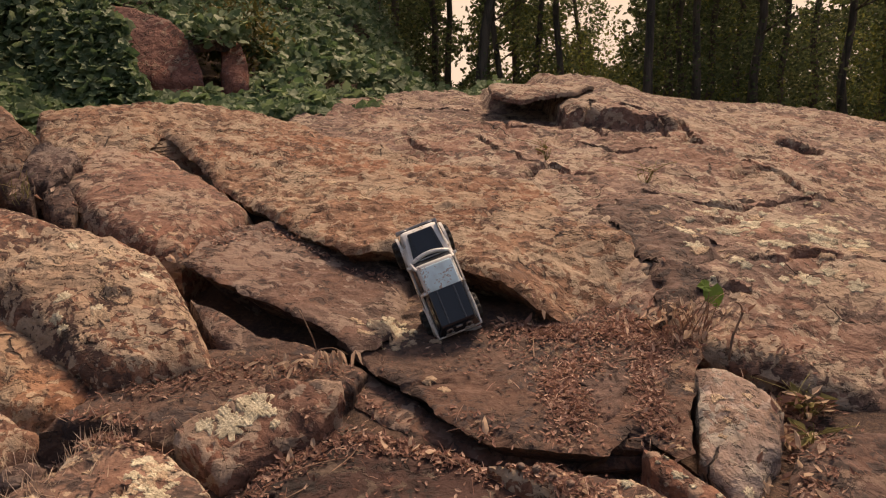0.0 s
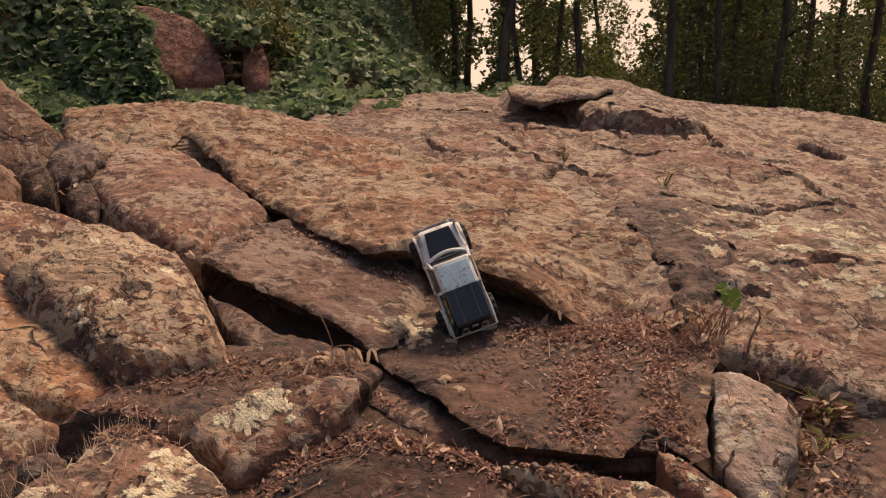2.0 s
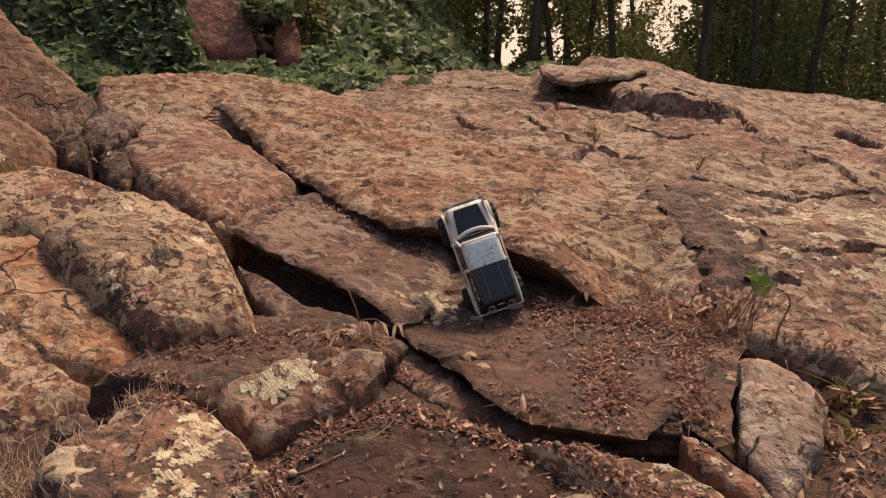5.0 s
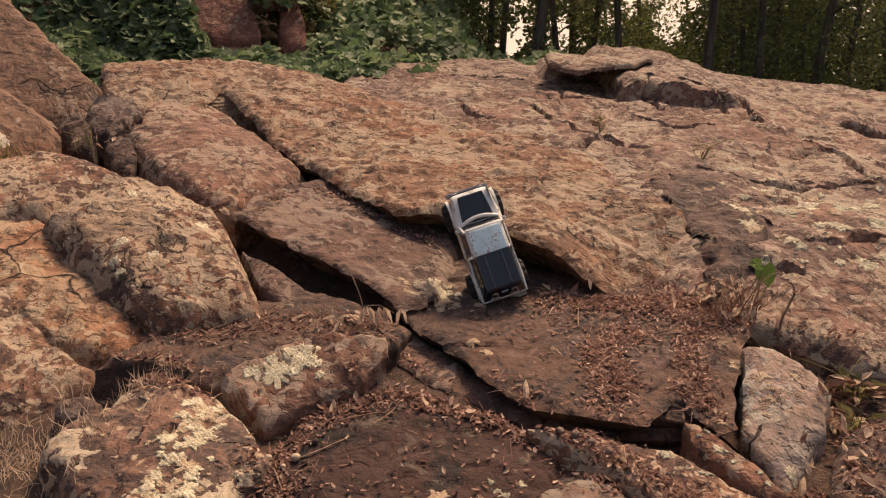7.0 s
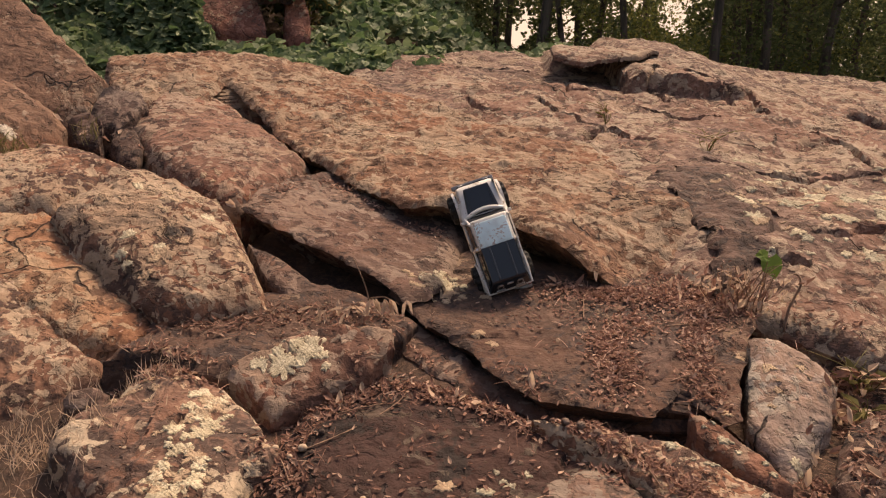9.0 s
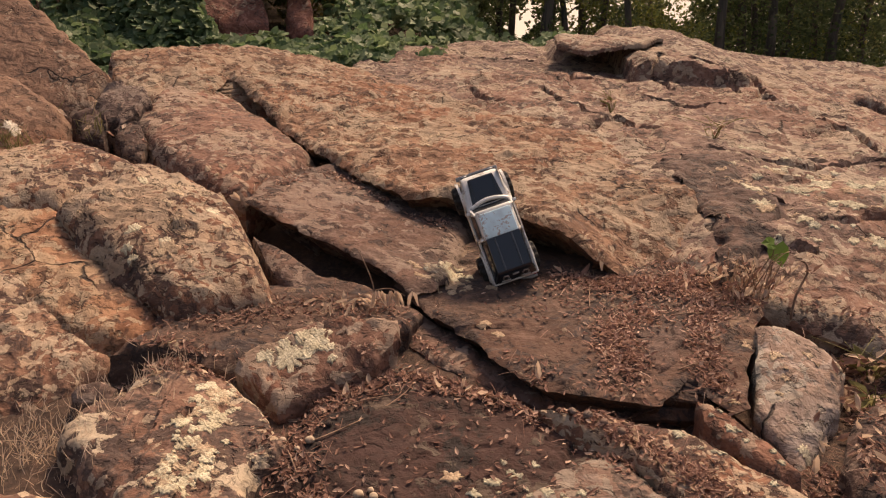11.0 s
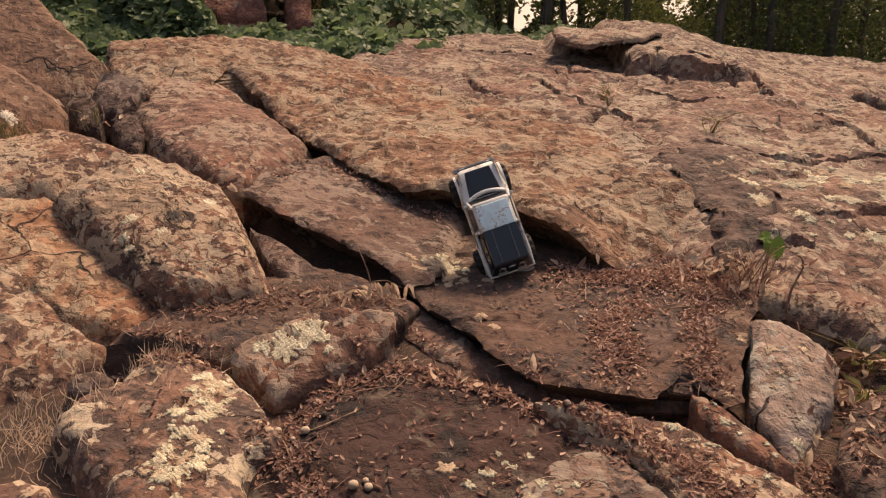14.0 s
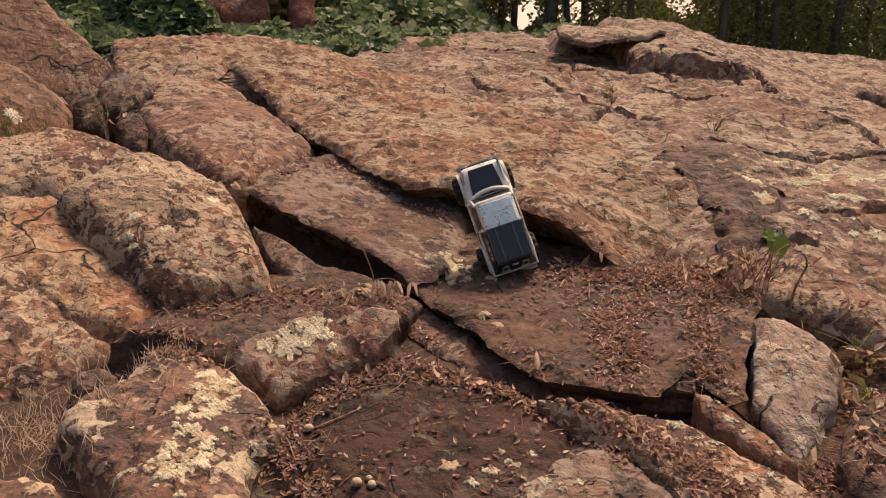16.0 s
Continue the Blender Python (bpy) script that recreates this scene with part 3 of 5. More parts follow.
rock("rock_slab", "flat brown rock slab covered with dead leaves", "litter", 0.693, 0.03, 0.2,
     [(-0.251, 2.357), (-0.148, 2.262), (-0.064, 2.179), (0.031, 2.056), (0.11, 1.982), (0.214, 1.92), (0.331, 1.896), (0.44, 1.888), (0.505, 1.994), (0.556, 2.046), (0.553, 1.934), (0.615, 1.864), (0.668, 1.882), (0.721, 2.084), (0.791, 2.289), (0.888, 2.493), (0.858, 2.666), (0.612, 2.712), (0.256, 2.814), (-0.066, 2.902), (-0.389, 2.834), (-0.363, 2.509)], round=0.008, wall=0.2, lean=-1.3, dome=0.0, rough=0.009, res=0.01)
rock("rock_block", "grey angular rock block with pale lichen streaks", "grey", 0.63, -0.1, 0.62,
     [(0.776, 2.231), (0.861, 2.237), (0.955, 2.191), (0.99, 2.11), (0.93, 1.996), (0.852, 1.888), (0.787, 1.812), (0.739, 1.857), (0.683, 1.944), (0.723, 2.068)], round=0.02, wall=0.25, lean=0.05, dome=0.015, rough=0.008, res=0.008, facet=0.06)
rock("rock_slab", "narrow brown rock step in the shade of a slab", "brown", 0.592, 0.02, 0.28,
     [(-0.3, 2.275), (-0.262, 2.412), (-0.132, 2.31), (0.016, 2.175), (0.149, 2.085), (0.273, 2.015), (0.396, 1.995), (0.359, 1.941), (0.207, 1.96), (0.099, 1.989), (-0.032, 2.083), (-0.153, 2.138)], round=0.01, wall=0.12, lean=-0.4, dome=0.0, rough=0.009, res=0.009)
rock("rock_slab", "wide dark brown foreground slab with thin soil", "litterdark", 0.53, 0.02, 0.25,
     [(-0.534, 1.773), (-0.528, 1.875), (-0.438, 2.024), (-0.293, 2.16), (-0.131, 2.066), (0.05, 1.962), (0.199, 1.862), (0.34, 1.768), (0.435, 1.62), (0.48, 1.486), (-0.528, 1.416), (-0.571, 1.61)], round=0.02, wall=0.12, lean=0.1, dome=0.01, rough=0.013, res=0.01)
rock("rock_slab", "tan rock slab patched with grey green lichen", "tanlich", 0.541, -0.05, 0.3,
     [(0.108, 1.879), (0.315, 1.869), (0.484, 1.834), (0.605, 1.744), (0.742, 1.666), (0.83, 1.557), (0.494, 1.497), (0.436, 1.612), (0.342, 1.74), (0.194, 1.813)], round=0.02, wall=0.12, lean=0.1, dome=0.01, rough=0.012, res=0.009)
rock("rock", "small broken wedge of reddish rock", "brown2", 0.586, -0.1, 0.4,
     [(0.528, 1.907), (0.616, 1.864), (0.683, 1.793), (0.743, 1.707), (0.692, 1.698), (0.605, 1.758), (0.537, 1.831)], round=0.012, wall=0.12, lean=0.05, dome=0.0, rough=0.008, res=0.008)
rock("boulder", "dark grey rock half buried in dead leaves", "greydark", 0.554, -0.1, 0.3,
     [(0.969, 1.992), (1.105, 2.072), (1.323, 2.098), (1.054, 1.569), (0.846, 1.53), (0.875, 1.777)], round=0.04, wall=0.15, lean=0.1, dome=0.02, rough=0.012, res=0.011)
rock("boulder", "low rock crusted with pale lichen among dry grass", "greylich", 0.447, 0.0, 0.3,
     [(-1.296, 1.49), (-1.202, 1.535), (-1.087, 1.555), (-0.997, 1.532), (-0.907, 1.452), (-0.827, 1.324), (-1.156, 1.296)], round=0.03, wall=0.1, lean=0.2, dome=0.02, rough=0.02, res=0.01, facet=0.15)
rock("rock", "small brown stone between boulders", "brown", 0.572, 0.0, 0.4,
     [(-1.173, 1.879), (-1.155, 1.921), (-1.103, 1.934), (-1.059, 1.912), (-1.066, 1.875), (-1.122, 1.858)], round=0.02, wall=0.08, lean=0.1, dome=0.01, rough=0.012, res=0.009, facet=0.15)
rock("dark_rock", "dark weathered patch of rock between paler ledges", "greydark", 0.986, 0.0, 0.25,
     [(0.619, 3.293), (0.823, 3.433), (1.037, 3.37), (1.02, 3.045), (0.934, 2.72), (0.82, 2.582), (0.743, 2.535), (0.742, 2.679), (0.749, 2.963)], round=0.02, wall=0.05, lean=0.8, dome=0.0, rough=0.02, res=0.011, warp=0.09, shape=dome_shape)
rock("rock", "dark damp bare patch of a leaf strewn slab", "greydark", 0.693, 0.03, 0.2,
     [(0.417, 2.287), (0.493, 2.354), (0.565, 2.344), (0.56, 2.196), (0.505, 2.046), (0.451, 2.002), (0.423, 2.099)], round=0.012, wall=0.02, lean=1.0, dome=0.0, rough=0.006, res=0.008, warp=0.03)
rock("boulder", "large smooth brown boulder spotted with white lichen", "smooth", 1.521, -0.35, 0.95,
     [(-3.809, 4.238), (-2.952, 4.312), (-2.501, 4.136), (-2.296, 4.06), (-2.066, 3.962), (-2.089, 3.881), (-2.068, 3.796), (-2.158, 3.705), (-2.295, 3.641), (-2.457, 3.633), (-3.291, 3.521)], round=0.05, wall=1.0, lean=0.0, dome=0.02, rough=0.012, res=0.013, facet=0.06)
rock("boulder", "smooth reddish brown boulder in the shade", "smooth", 1.267, -0.3, 0.7,
     [(-3.063, 3.31), (-2.41, 3.359), (-2.255, 3.355), (-2.116, 3.344), (-1.965, 3.288), (-1.893, 3.239), (-1.872, 3.136), (-1.919, 3.014), (-2.046, 2.91), (-2.614, 2.725)], round=0.05, wall=0.7, lean=0.0, dome=0.03, rough=0.012, res=0.012, facet=0.06)
rock("boulder", "squarish brown stone wedged in a cleft", "brown", 1.294, 0.1, 0.7,
     [(-1.968, 3.59), (-1.959, 3.7), (-1.89, 3.74), (-1.765, 3.705), (-1.703, 3.625), (-1.73, 3.534), (-1.783, 3.455), (-1.892, 3.513)], round=0.02, wall=0.3, lean=0.0, rough=0.012, res=0.009, facet=0.25)
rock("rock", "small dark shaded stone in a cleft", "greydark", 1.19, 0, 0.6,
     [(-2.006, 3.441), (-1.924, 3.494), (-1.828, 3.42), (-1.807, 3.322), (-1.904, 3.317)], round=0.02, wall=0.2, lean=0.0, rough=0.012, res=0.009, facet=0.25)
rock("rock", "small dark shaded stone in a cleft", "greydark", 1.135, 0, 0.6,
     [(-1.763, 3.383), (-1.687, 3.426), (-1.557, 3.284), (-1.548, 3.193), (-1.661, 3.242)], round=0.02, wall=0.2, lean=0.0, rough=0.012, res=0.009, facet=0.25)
rock("boulder", "red slab-like boulder half buried in vines", "red", 2.037, -0.2, 1.25,
     [(-2.671, 6.315), (-2.416, 6.322), (-2.15, 6.291), (-2.007, 6.213), (-1.879, 6.068), (-1.817, 5.946), (-2.144, 5.901), (-2.286, 5.919), (-2.407, 6.049), (-2.535, 6.169)], round=0.012, wall=0.4, lean=0.05, rough=0.012, res=0.011, warp=0.01, facet=0.12)
rock("boulder", "red broken boulder beside a dark cleft", "red", 1.878, 0.35, 1.3,
     [(-1.757, 6.283), (-1.582, 6.2), (-1.508, 6.065), (-1.543, 6.023), (-1.463, 5.896), (-1.587, 5.943), (-1.699, 6.063)], round=0.008, wall=0.4, lean=0.05, rough=0.015, res=0.01, warp=0.01, facet=0.3)
# added rock: roofs the cleft to keep light out, so it reads black
rock("rock", "added dark rock shading a narrow cleft", "greydark", 2.131, 0, 0.25,
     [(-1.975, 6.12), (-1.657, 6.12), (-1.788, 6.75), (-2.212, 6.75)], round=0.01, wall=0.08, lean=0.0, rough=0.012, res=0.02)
rock("rock", "low brown rock at the foot of red boulders", "brown2", 1.633, 0, 0.35,
     [(-2.222, 5.822), (-2.023, 5.918), (-1.696, 5.909), (-1.537, 5.631), (-2.115, 5.575)], round=0.02, wall=0.15, lean=0.0, rough=0.015, res=0.012, facet=0.2)
rock("rock", "grey lichened hump of rock beside a dark slab", "hump", 0.501, 0.02, 0.25,
     [(0.029, 1.464), (0.059, 1.594), (0.106, 1.668), (0.17, 1.725), (0.278, 1.766), (0.339, 1.752), (0.43, 1.609), (0.473, 1.483)], round=0.03, wall=0.06, lean=0.5, dome=0.012, rough=0.012, res=0.009, facet=0.12)


# ---- foliage helpers ----
IVY_SHAPE = np.array([(0, 0, 0), (0.36, -0.12, 0.02), (0.50, 0.22, 0.03), (0.46, 0.52, -0.02), (0.26, 0.72, 0.03), (0, 1.0, -0.06),
                      (-0.26, 0.72, 0.03), (-0.46, 0.52, -0.02), (-0.50, 0.22, 0.03), (-0.36, -0.12, 0.02), (0, 0.40, -0.02)])
IVY_FACES = [(10, 0, 1, 2), (10, 2, 3, 4), (10, 4, 5, 6), (10, 6, 7, 8), (10, 8, 9, 0)]
OVAL_SHAPE = np.array([(0, 0, 0), (0.24, 0.28, 0.05), (0.22, 0.65, 0.04), (0, 1, -0.08), (-0.22, 0.65, 0.04), (-0.24, 0.28, 0.05), (0, 0.5, -0.02)])
OVAL_FACES = [(0, 1, 6), (1, 2, 6), (2, 3, 6), (3, 4, 6), (4, 5, 6), (5, 0, 6)]
CURL_SHAPE = np.array([(0, 0, 0), (0.20, 0.3, 0.12), (0.16, 0.7, 0.16), (0.04, 1, 0.22), (-0.14, 0.72, 0.12), (-0.22, 0.3, 0.16), (0, 0.35, -0.02), (0, 0.7, 0.02)])
CURL_FACES = [(0, 1, 6), (1, 2, 7, 6), (2, 3, 7), (3, 4, 7), (4, 5, 6, 7), (5, 0, 6)]
QUAD_SHAPE = np.array([(0, 0, 0), (0.32, 0.45, 0.07), (0, 1, 0), (-0.32, 0.45, 0.07)])
QUAD_FACES = [(0, 1, 2), (0, 2, 3)]


def leaves(name, at, size, mat, shape, faces, rng, facing=None, spread=0.6, lift=None):
    """Many leaves in one mesh. facing: the way their upper sides turn, with that spread."""
    at = np.asarray(at)
    n = len(at)
    up = rng.normal(size=(n, 3)) * spread
    up = up + (np.array([0, 0, 1.0]) if facing is None else facing)
    up /= np.linalg.norm(up, axis=1)[:, None]
    way = rng.normal(size=(n, 3))
    if lift is not None:
        way = way + np.asarray(lift)
    way -= up * (way * up).sum(1)[:, None]
    way /= np.linalg.norm(way, axis=1)[:, None]
    side = np.cross(way, up)
    size = np.broadcast_to(size, (n,)) * (0.65 + 0.7 * rng.random(n))
    V = at[:, None, :] + size[:, None, None] * (shape[None, :, 0, None] * side[:, None] + shape[None, :, 1, None] * way[:, None] + shape[None, :, 2, None] * up[:, None])
    k = len(shape)
    one = np.array([j for f in faces for j in f])
    corners = (np.arange(n)[:, None] * k + one[None]).ravel()
    sizes = np.tile([len(f) for f in faces], n)
    return mesh_object(name, V.reshape(-1, 3), (corners, sizes), mat, smooth_shade=False)


def tube(points, radii, sides=8):
    """Vertices and faces of a round tube through points."""
    pts = [Vector(p) for p in points]
    V, F = [], []
    for i, p in enumerate(pts):
        d = (pts[min(i + 1, len(pts) - 1)] - pts[max(i - 1, 0)]).normalized()
        a = d.orthogonal().normalized()
        b = d.cross(a)
        for j in range(sides):
            w = 2 * math.pi * j / sides
            V.append(p + radii[i] * (math.cos(w) * a + math.sin(w) * b))
    for i in range(len(pts) - 1):
        for j in range(sides):
            k = (j + 1) % sides
            F.append((i * sides + j, i * sides + k, (i + 1) * sides + k, (i + 1) * sides + j))
    F.append(tuple(range(sides - 1, -1, -1)))
    F.append(tuple(len(pts) * sides - sides + j for j in range(sides)))
    return V, F


# ---- vine bank ----
rng = np.random.default_rng(11)


def bank_leaves():
    n = 100000
    x = rng.uniform(-7.5, 1.3, n)
    y = 4.5 + 10.1 * rng.random(n) ** 1.7
    z = ground_height(x, y)
    lump = 0.42 * (fbm(x * 1.9, y * 1.9, x * 0, 4, 40) + 0.6) + 0.18 * rng.random(n)
    wallish = np.clip(-x - 2.6, 0, 1.2) * smooth(5.4, 6.6, y) * 0.9
    z = z + lump * (0.2 + 0.65 * smooth(5.7, 6.9, y)) + wallish * (0.7 + 0.6 * rng.random(n))
    keep = (x < 0.9 - 0.25 * (y - 5)) | (rng.random(n) < 0.35)
    keep &= (y > 5.3) | (x < -1.1)
    keep &= (y > 6.5) | (x < -0.95)
    z = np.where((x > -1.2) & (y > 6.4), np.maximum(z, 1.56 + 0.12 * rng.random(n)), z)
    # leave the red boulders and the cleft bare
    keep &= ~((x > -2.55) & (x < -1.5) & (y > 5.62) & (y < 6.45) & (z < 2.4))
    p = np.stack([x, y, z], 1)[keep]
    # a thick hem of vines at the boulders' feet and along the crest of the outcrop
    m = 15000
    x = rng.uniform(-3.3, -0.45, m)
    y = 5.0 + 0.62 * rng.random(m) + 0.25 * smooth(-1.5, -0.8, x)
    top = 1.60 + 0.10 * fbm(x * 3, y * 3, x * 0, 3, 44) + 0.10 * smooth(-2.5, -3.0, x) - 0.05 * smooth(-1.7, -0.6, x)
    z = top - 0.42 * rng.random(m) ** 1.6 + 0.28 * (y - 5.4)
    p = np.concatenate([p, np.stack([x, y, z], 1)])
    # and vines climbing past their western side
    m = 4500
    x = -2.62 - 0.85 * rng.random(m) ** 1.3
    z = 1.45 + 0.95 * rng.random(m)
    y = 5.75 + 0.5 * (z - 1.45) + 0.25 * rng.random(m) + 0.2 * fbm(x * 3, z * 3, x * 0, 3, 45)
    p = np.concatenate([p, np.stack([x, y, z], 1)])
    m = 2600
    z = 1.58 + 0.66 * rng.random(m)
    y = 5.36 + 0.75 * (z - 1.58) + 0.14 * rng.random(m)
    x = (-2.13 - 0.34 * (z - 1.7) - 0.6 * rng.random(m) ** 1.3 + 0.10 * fbm(z * 6, y * 6, z * 0, 3, 46)) * y / 5.6
    p = np.concatenate([p, np.stack([x, y, z], 1)])
    # and a fringe hanging over the cleft between the red boulders
    m = 170
    x = rng.uniform(-1.98, -1.55, m)
    y = 6.05 + 0.25 * rng.random(m)
    z = 2.02 + 0.22 * rng.random(m) + 0.3 * (y - 6.05)
    p = np.concatenate([p, np.stack([x, y, z], 1)])
    return p


bank = leaves("vine_leaves", bank_leaves(), 0.066, IVY, IVY_SHAPE, IVY_FACES, rng, np.array([0, -0.6, 0.8]), 0.5, (0, -0.6, -0.8))
tagged(bank, "dense green vine leaves covering a bank", "vines", kind="stuff")


# ---- trees ----
# (bearing, rise, half widths, how open) of the breaks in the canopy, as the clearing sees them
BREAKS = [(12.5, 0.15, 1.2, 0.055, 1.0), (11.8, 0.082, 1.1, 0.022, 0.9), (1.2, 0.14, 1.5, 0.04, 0.65), (1.2, 0.06, 1.2, 0.026, 1.0), (4.6, 0.07, 0.9, 0.024, 0.6), (9.3, 0.10, 0.8, 0.024, 0.6),
          (7.5, 0.155, 1.6, 0.025, 0.5), (24.8, 0.14, 2.4, 0.04, 0.55), (-6.2, 0.115, 0.9, 0.026, 0.8), (-9.0, 0.15, 1.2, 0.024, 0.5), (3.6, 0.125, 1.2, 0.02, 0.35), (16.0, 0.165, 1.2, 0.015, 0.4)]


def leafy(p):
    """Where foliage is dense: outside the ragged breaks in the canopy."""
    A, e = np.degrees(np.arctan2(p[:, 0], p[:, 1])), (p[:, 2] - 1.48) / np.hypot(p[:, 0], p[:, 1])
    rag = fbm(A * 1.1, e * 62, A * 0, 3, 71) + 0.8 * fbm(A * 4.5, e * 250, A * 0, 2, 72)
    ok = np.ones(len(p), bool)
    for a0, e0, wa, we, openness in BREAKS:
        ok &= ((A - a0) / wa) ** 2 + ((e - e0) / we) ** 2 > openness + 1.3 * rag
    return ok


def tree(x, y, radius, height, seed, crown_low, amount, leaf=0.16, mat=None, lean=0.0, spread=2.0):
    r = np.random.default_rng(seed)
    z0 = float(ground_height(np.array([x]), np.array([y]))[0]) - 0.1
    root = new("tree")
    tagged(root, "tall dark-trunked tree with loose green foliage at the wood's edge", "tree", "trees of the wood")
    k = 9
    pts = [(x + lean * i / k * height + 0.05 * r.normal(), y + 0.05 * r.normal(), z0 + height * i / k) for i in range(k + 1)]
    radius *= 0.68
    rad = [radius * (1.35 if i == 0 else 1.0) * (1 - 0.75 * i / k) for i in range(k + 1)]
    V, F = tube(pts, rad, 10)
    trunk = mesh_object("trunk", V, F, BARK, root)
    tips = []
    for i in range(11):
        h = r.uniform(crown_low, height * 0.95)
        a = r.uniform(0, 2 * math.pi)
        l = spread * r.uniform(0.45, 1.0) * (1 - 0.35 * h / height)
        p0 = Vector((x + lean * h, y, z0 + h))
        p1 = p0 + Vector((math.cos(a) * l * 0.5, math.sin(a) * l * 0.5, 0.22 * l))
        p2 = p0 + Vector((math.cos(a) * l, math.sin(a) * l, 0.18 * l + 0.2 * r.normal()))
        if not leafy(np.array([p2, p1])).all():
            continue
        V, F = tube([p0, p1, p2], [radius * 0.28, radius * 0.16, radius * 0.05], 6)
        mesh_object("limb", V, F, BARK, root)
        tips += [p0.lerp(p1, 0.7), p1, p1.lerp(p2, 0.5), p2]
    tips = np.array(tips)
    c = tips[r.integers(0, len(tips), amount // 36)] + r.normal(size=(amount // 36, 3)) * np.array([0.42, 0.42, 0.3]) * spread * 0.5
    p = np.repeat(c, 36, 0) + r.normal(size=(len(c) * 36, 3)) * np.array([0.23, 0.23, 0.13])
    p = p[leafy(p)]
    crown = leaves("crown", p, leaf, mat or TREE_LEAF, QUAD_SHAPE, QUAD_FACES, r, None, 0.8)
    crown.parent = root
    return root


def woods():
    r = np.random.default_rng(5)
    # (bearing in degrees, distance, trunk radius, lowest limb, leaves)
    near = [(-7.6, 14.5, 0.16, 1.3, 5200), (-4.9, 13.0, 0.13, 1.2, 5200), (-3.6, 15.5, 0.11, 1.0, 4200), (-0.6, 16.5, 0.12, 0.9, 5200), (2.7, 13.4, 0.15, 2.0, 5600), (3.9, 14.2, 0.09, 1.7, 4600),
            (6.4, 15.5, 0.10, 0.5, 6400), (8.8, 14.0, 0.10, 0.5, 6400), (9.9, 16.5, 0.08, 0.6, 5200), (14.6, 12.5, 0.11, 1.3, 4600), (16.6, 16.0, 0.10, 1.0, 4800), (17.9, 14.0, 0.11, 1.4, 4600), (18.9, 17.0, 0.12, 1.0, 5200),
            (20.4, 19.0, 0.12, 0.8, 5200), (21.8, 14.5, 0.12, 1.6, 4200), (23.4, 17.0, 0.10, 1.2, 4800), (25.2, 18.5, 0.12, 1.4, 2600), (27.3, 15.0, 0.11, 1.6, 2600), (29.4, 17.0, 0.13, 1.2, 3000), (32.0, 14.0, 0.12, 1.2, 3000),
            (35.5, 15.5, 0.14, 1.2, 3000), (-11.5, 15.0, 0.15, 1.4, 4200), (-15.5, 14.0, 0.16, 1.4, 4200), (-20.0, 13.0, 0.15, 1.4, 4200), (-26.0, 13.0, 0.16, 1.4, 3600), (-33.0, 13.5, 0.17, 1.4, 3000)]
    for i, (a, d, rad, low, amount) in enumerate(near):
        tree(d * math.sin(radians(a)), d * math.cos(radians(a)), rad, r.uniform(7.5, 9), 100 + i, low, amount, 0.075, spread=2.0 if a < 12 else 2.3, lean=0.03 * r.normal())
    for i in range(30):
        d = r.uniform(20, 34)
        a = r.uniform(-38, 40)
        if 10.0 < a < 14.3:
            continue
        tree(d * math.sin(radians(a)), d * math.cos(radians(a)), r.uniform(0.12, 0.22), r.uniform(9, 12), 200 + i, 1.0, 2600, 0.16, spread=3.0)

    # saplings and bushes under the trees: many small clumps
    n = 5200
    a = r.uniform(-40, 40, n)
    y = 11.5 + 15 * r.random(n) ** 0.8
    x = y * np.tan(np.radians(a))
    h = 0.1 + 6.0 * r.random(n) ** 1.5
    dens = fbm(x * 0.35, y * 0.35, h * 0.5, 3, 61)
    ok = (dens > -0.12 - 0.25 * (a > 14.5) - 0.2 * (x < -1)) & ~((a > 10.3) & (a < 13.8) & (h > 1.2)) & ~((a > 24) & (h > 2.6)) & ((y > 12) | (np.abs(x - 2) > 3.0) | (h < 0.8))
    ok &= ~((a > 0.2) & (a < 2.4) & (h > 0.9))
    c = np.stack([x, y, ground_height(x, y) + h], 1)[ok]
    p = np.repeat(c, 44, 0) + r.normal(size=(len(c) * 44, 3)) * np.array([0.34, 0.34, 0.19])
    p = p[leafy(p)]
    ob = leaves("undergrowth", p, 0.078, TREE_LEAF, QUAD_SHAPE, QUAD_FACES, r, None, 0.8)
    tagged(ob, "dim green undergrowth beneath the trees", "undergrowth", kind="stuff")
    # saplings painted sunlit, in the clearing and at the wood's eastern end
    for k, (a, d, z, sa, sz, n) in enumerate([(12.0, 15.0, 1.75, 1.3, 0.30, 2600), (10.8, 17.0, 2.3, 1.2, 0.5, 1500), (29.5, 16.0, 2.4, 2.0, 0.9, 3600), (20.0, 15.5, 2.2, 2.6, 0.9, 1500), (6.5, 15.0, 2.6, 2.2, 0.6, 1600), (-8.0, 13.5, 2.9, 2.0, 0.7, 1800)]):
        m = n // 20
        A = np.radians(a + sa * r.normal(size=m))
        D = d + 0.5 * r.normal(size=m)
        c = np.stack([D * np.sin(A), D * np.cos(A), z + sz * r.normal(size=m)], 1)
        p = np.repeat(c, 20, 0) + 0.10 * r.normal(size=(m * 20, 3))
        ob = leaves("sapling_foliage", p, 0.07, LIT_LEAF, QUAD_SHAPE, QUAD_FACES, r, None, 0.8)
        tagged(ob, "yellow green sapling leaves painted sunlit at a clearing", "sapling", kind="stuff")
    # the deep wood beyond: a mass of foliage with ragged openings
    n = 330000
    a = np.radians(r.uniform(-42, 42, n))
    d = r.uniform(24, 44, n)
    x, y = d * np.sin(a), d * np.cos(a)
    z = 0.8 + 13.0 * r.random(n) ** 1.2
    A, e = np.degrees(a), z / d
    clump = fbm(x * 0.9, z * 0.9, y * 0.5, 3, 93)
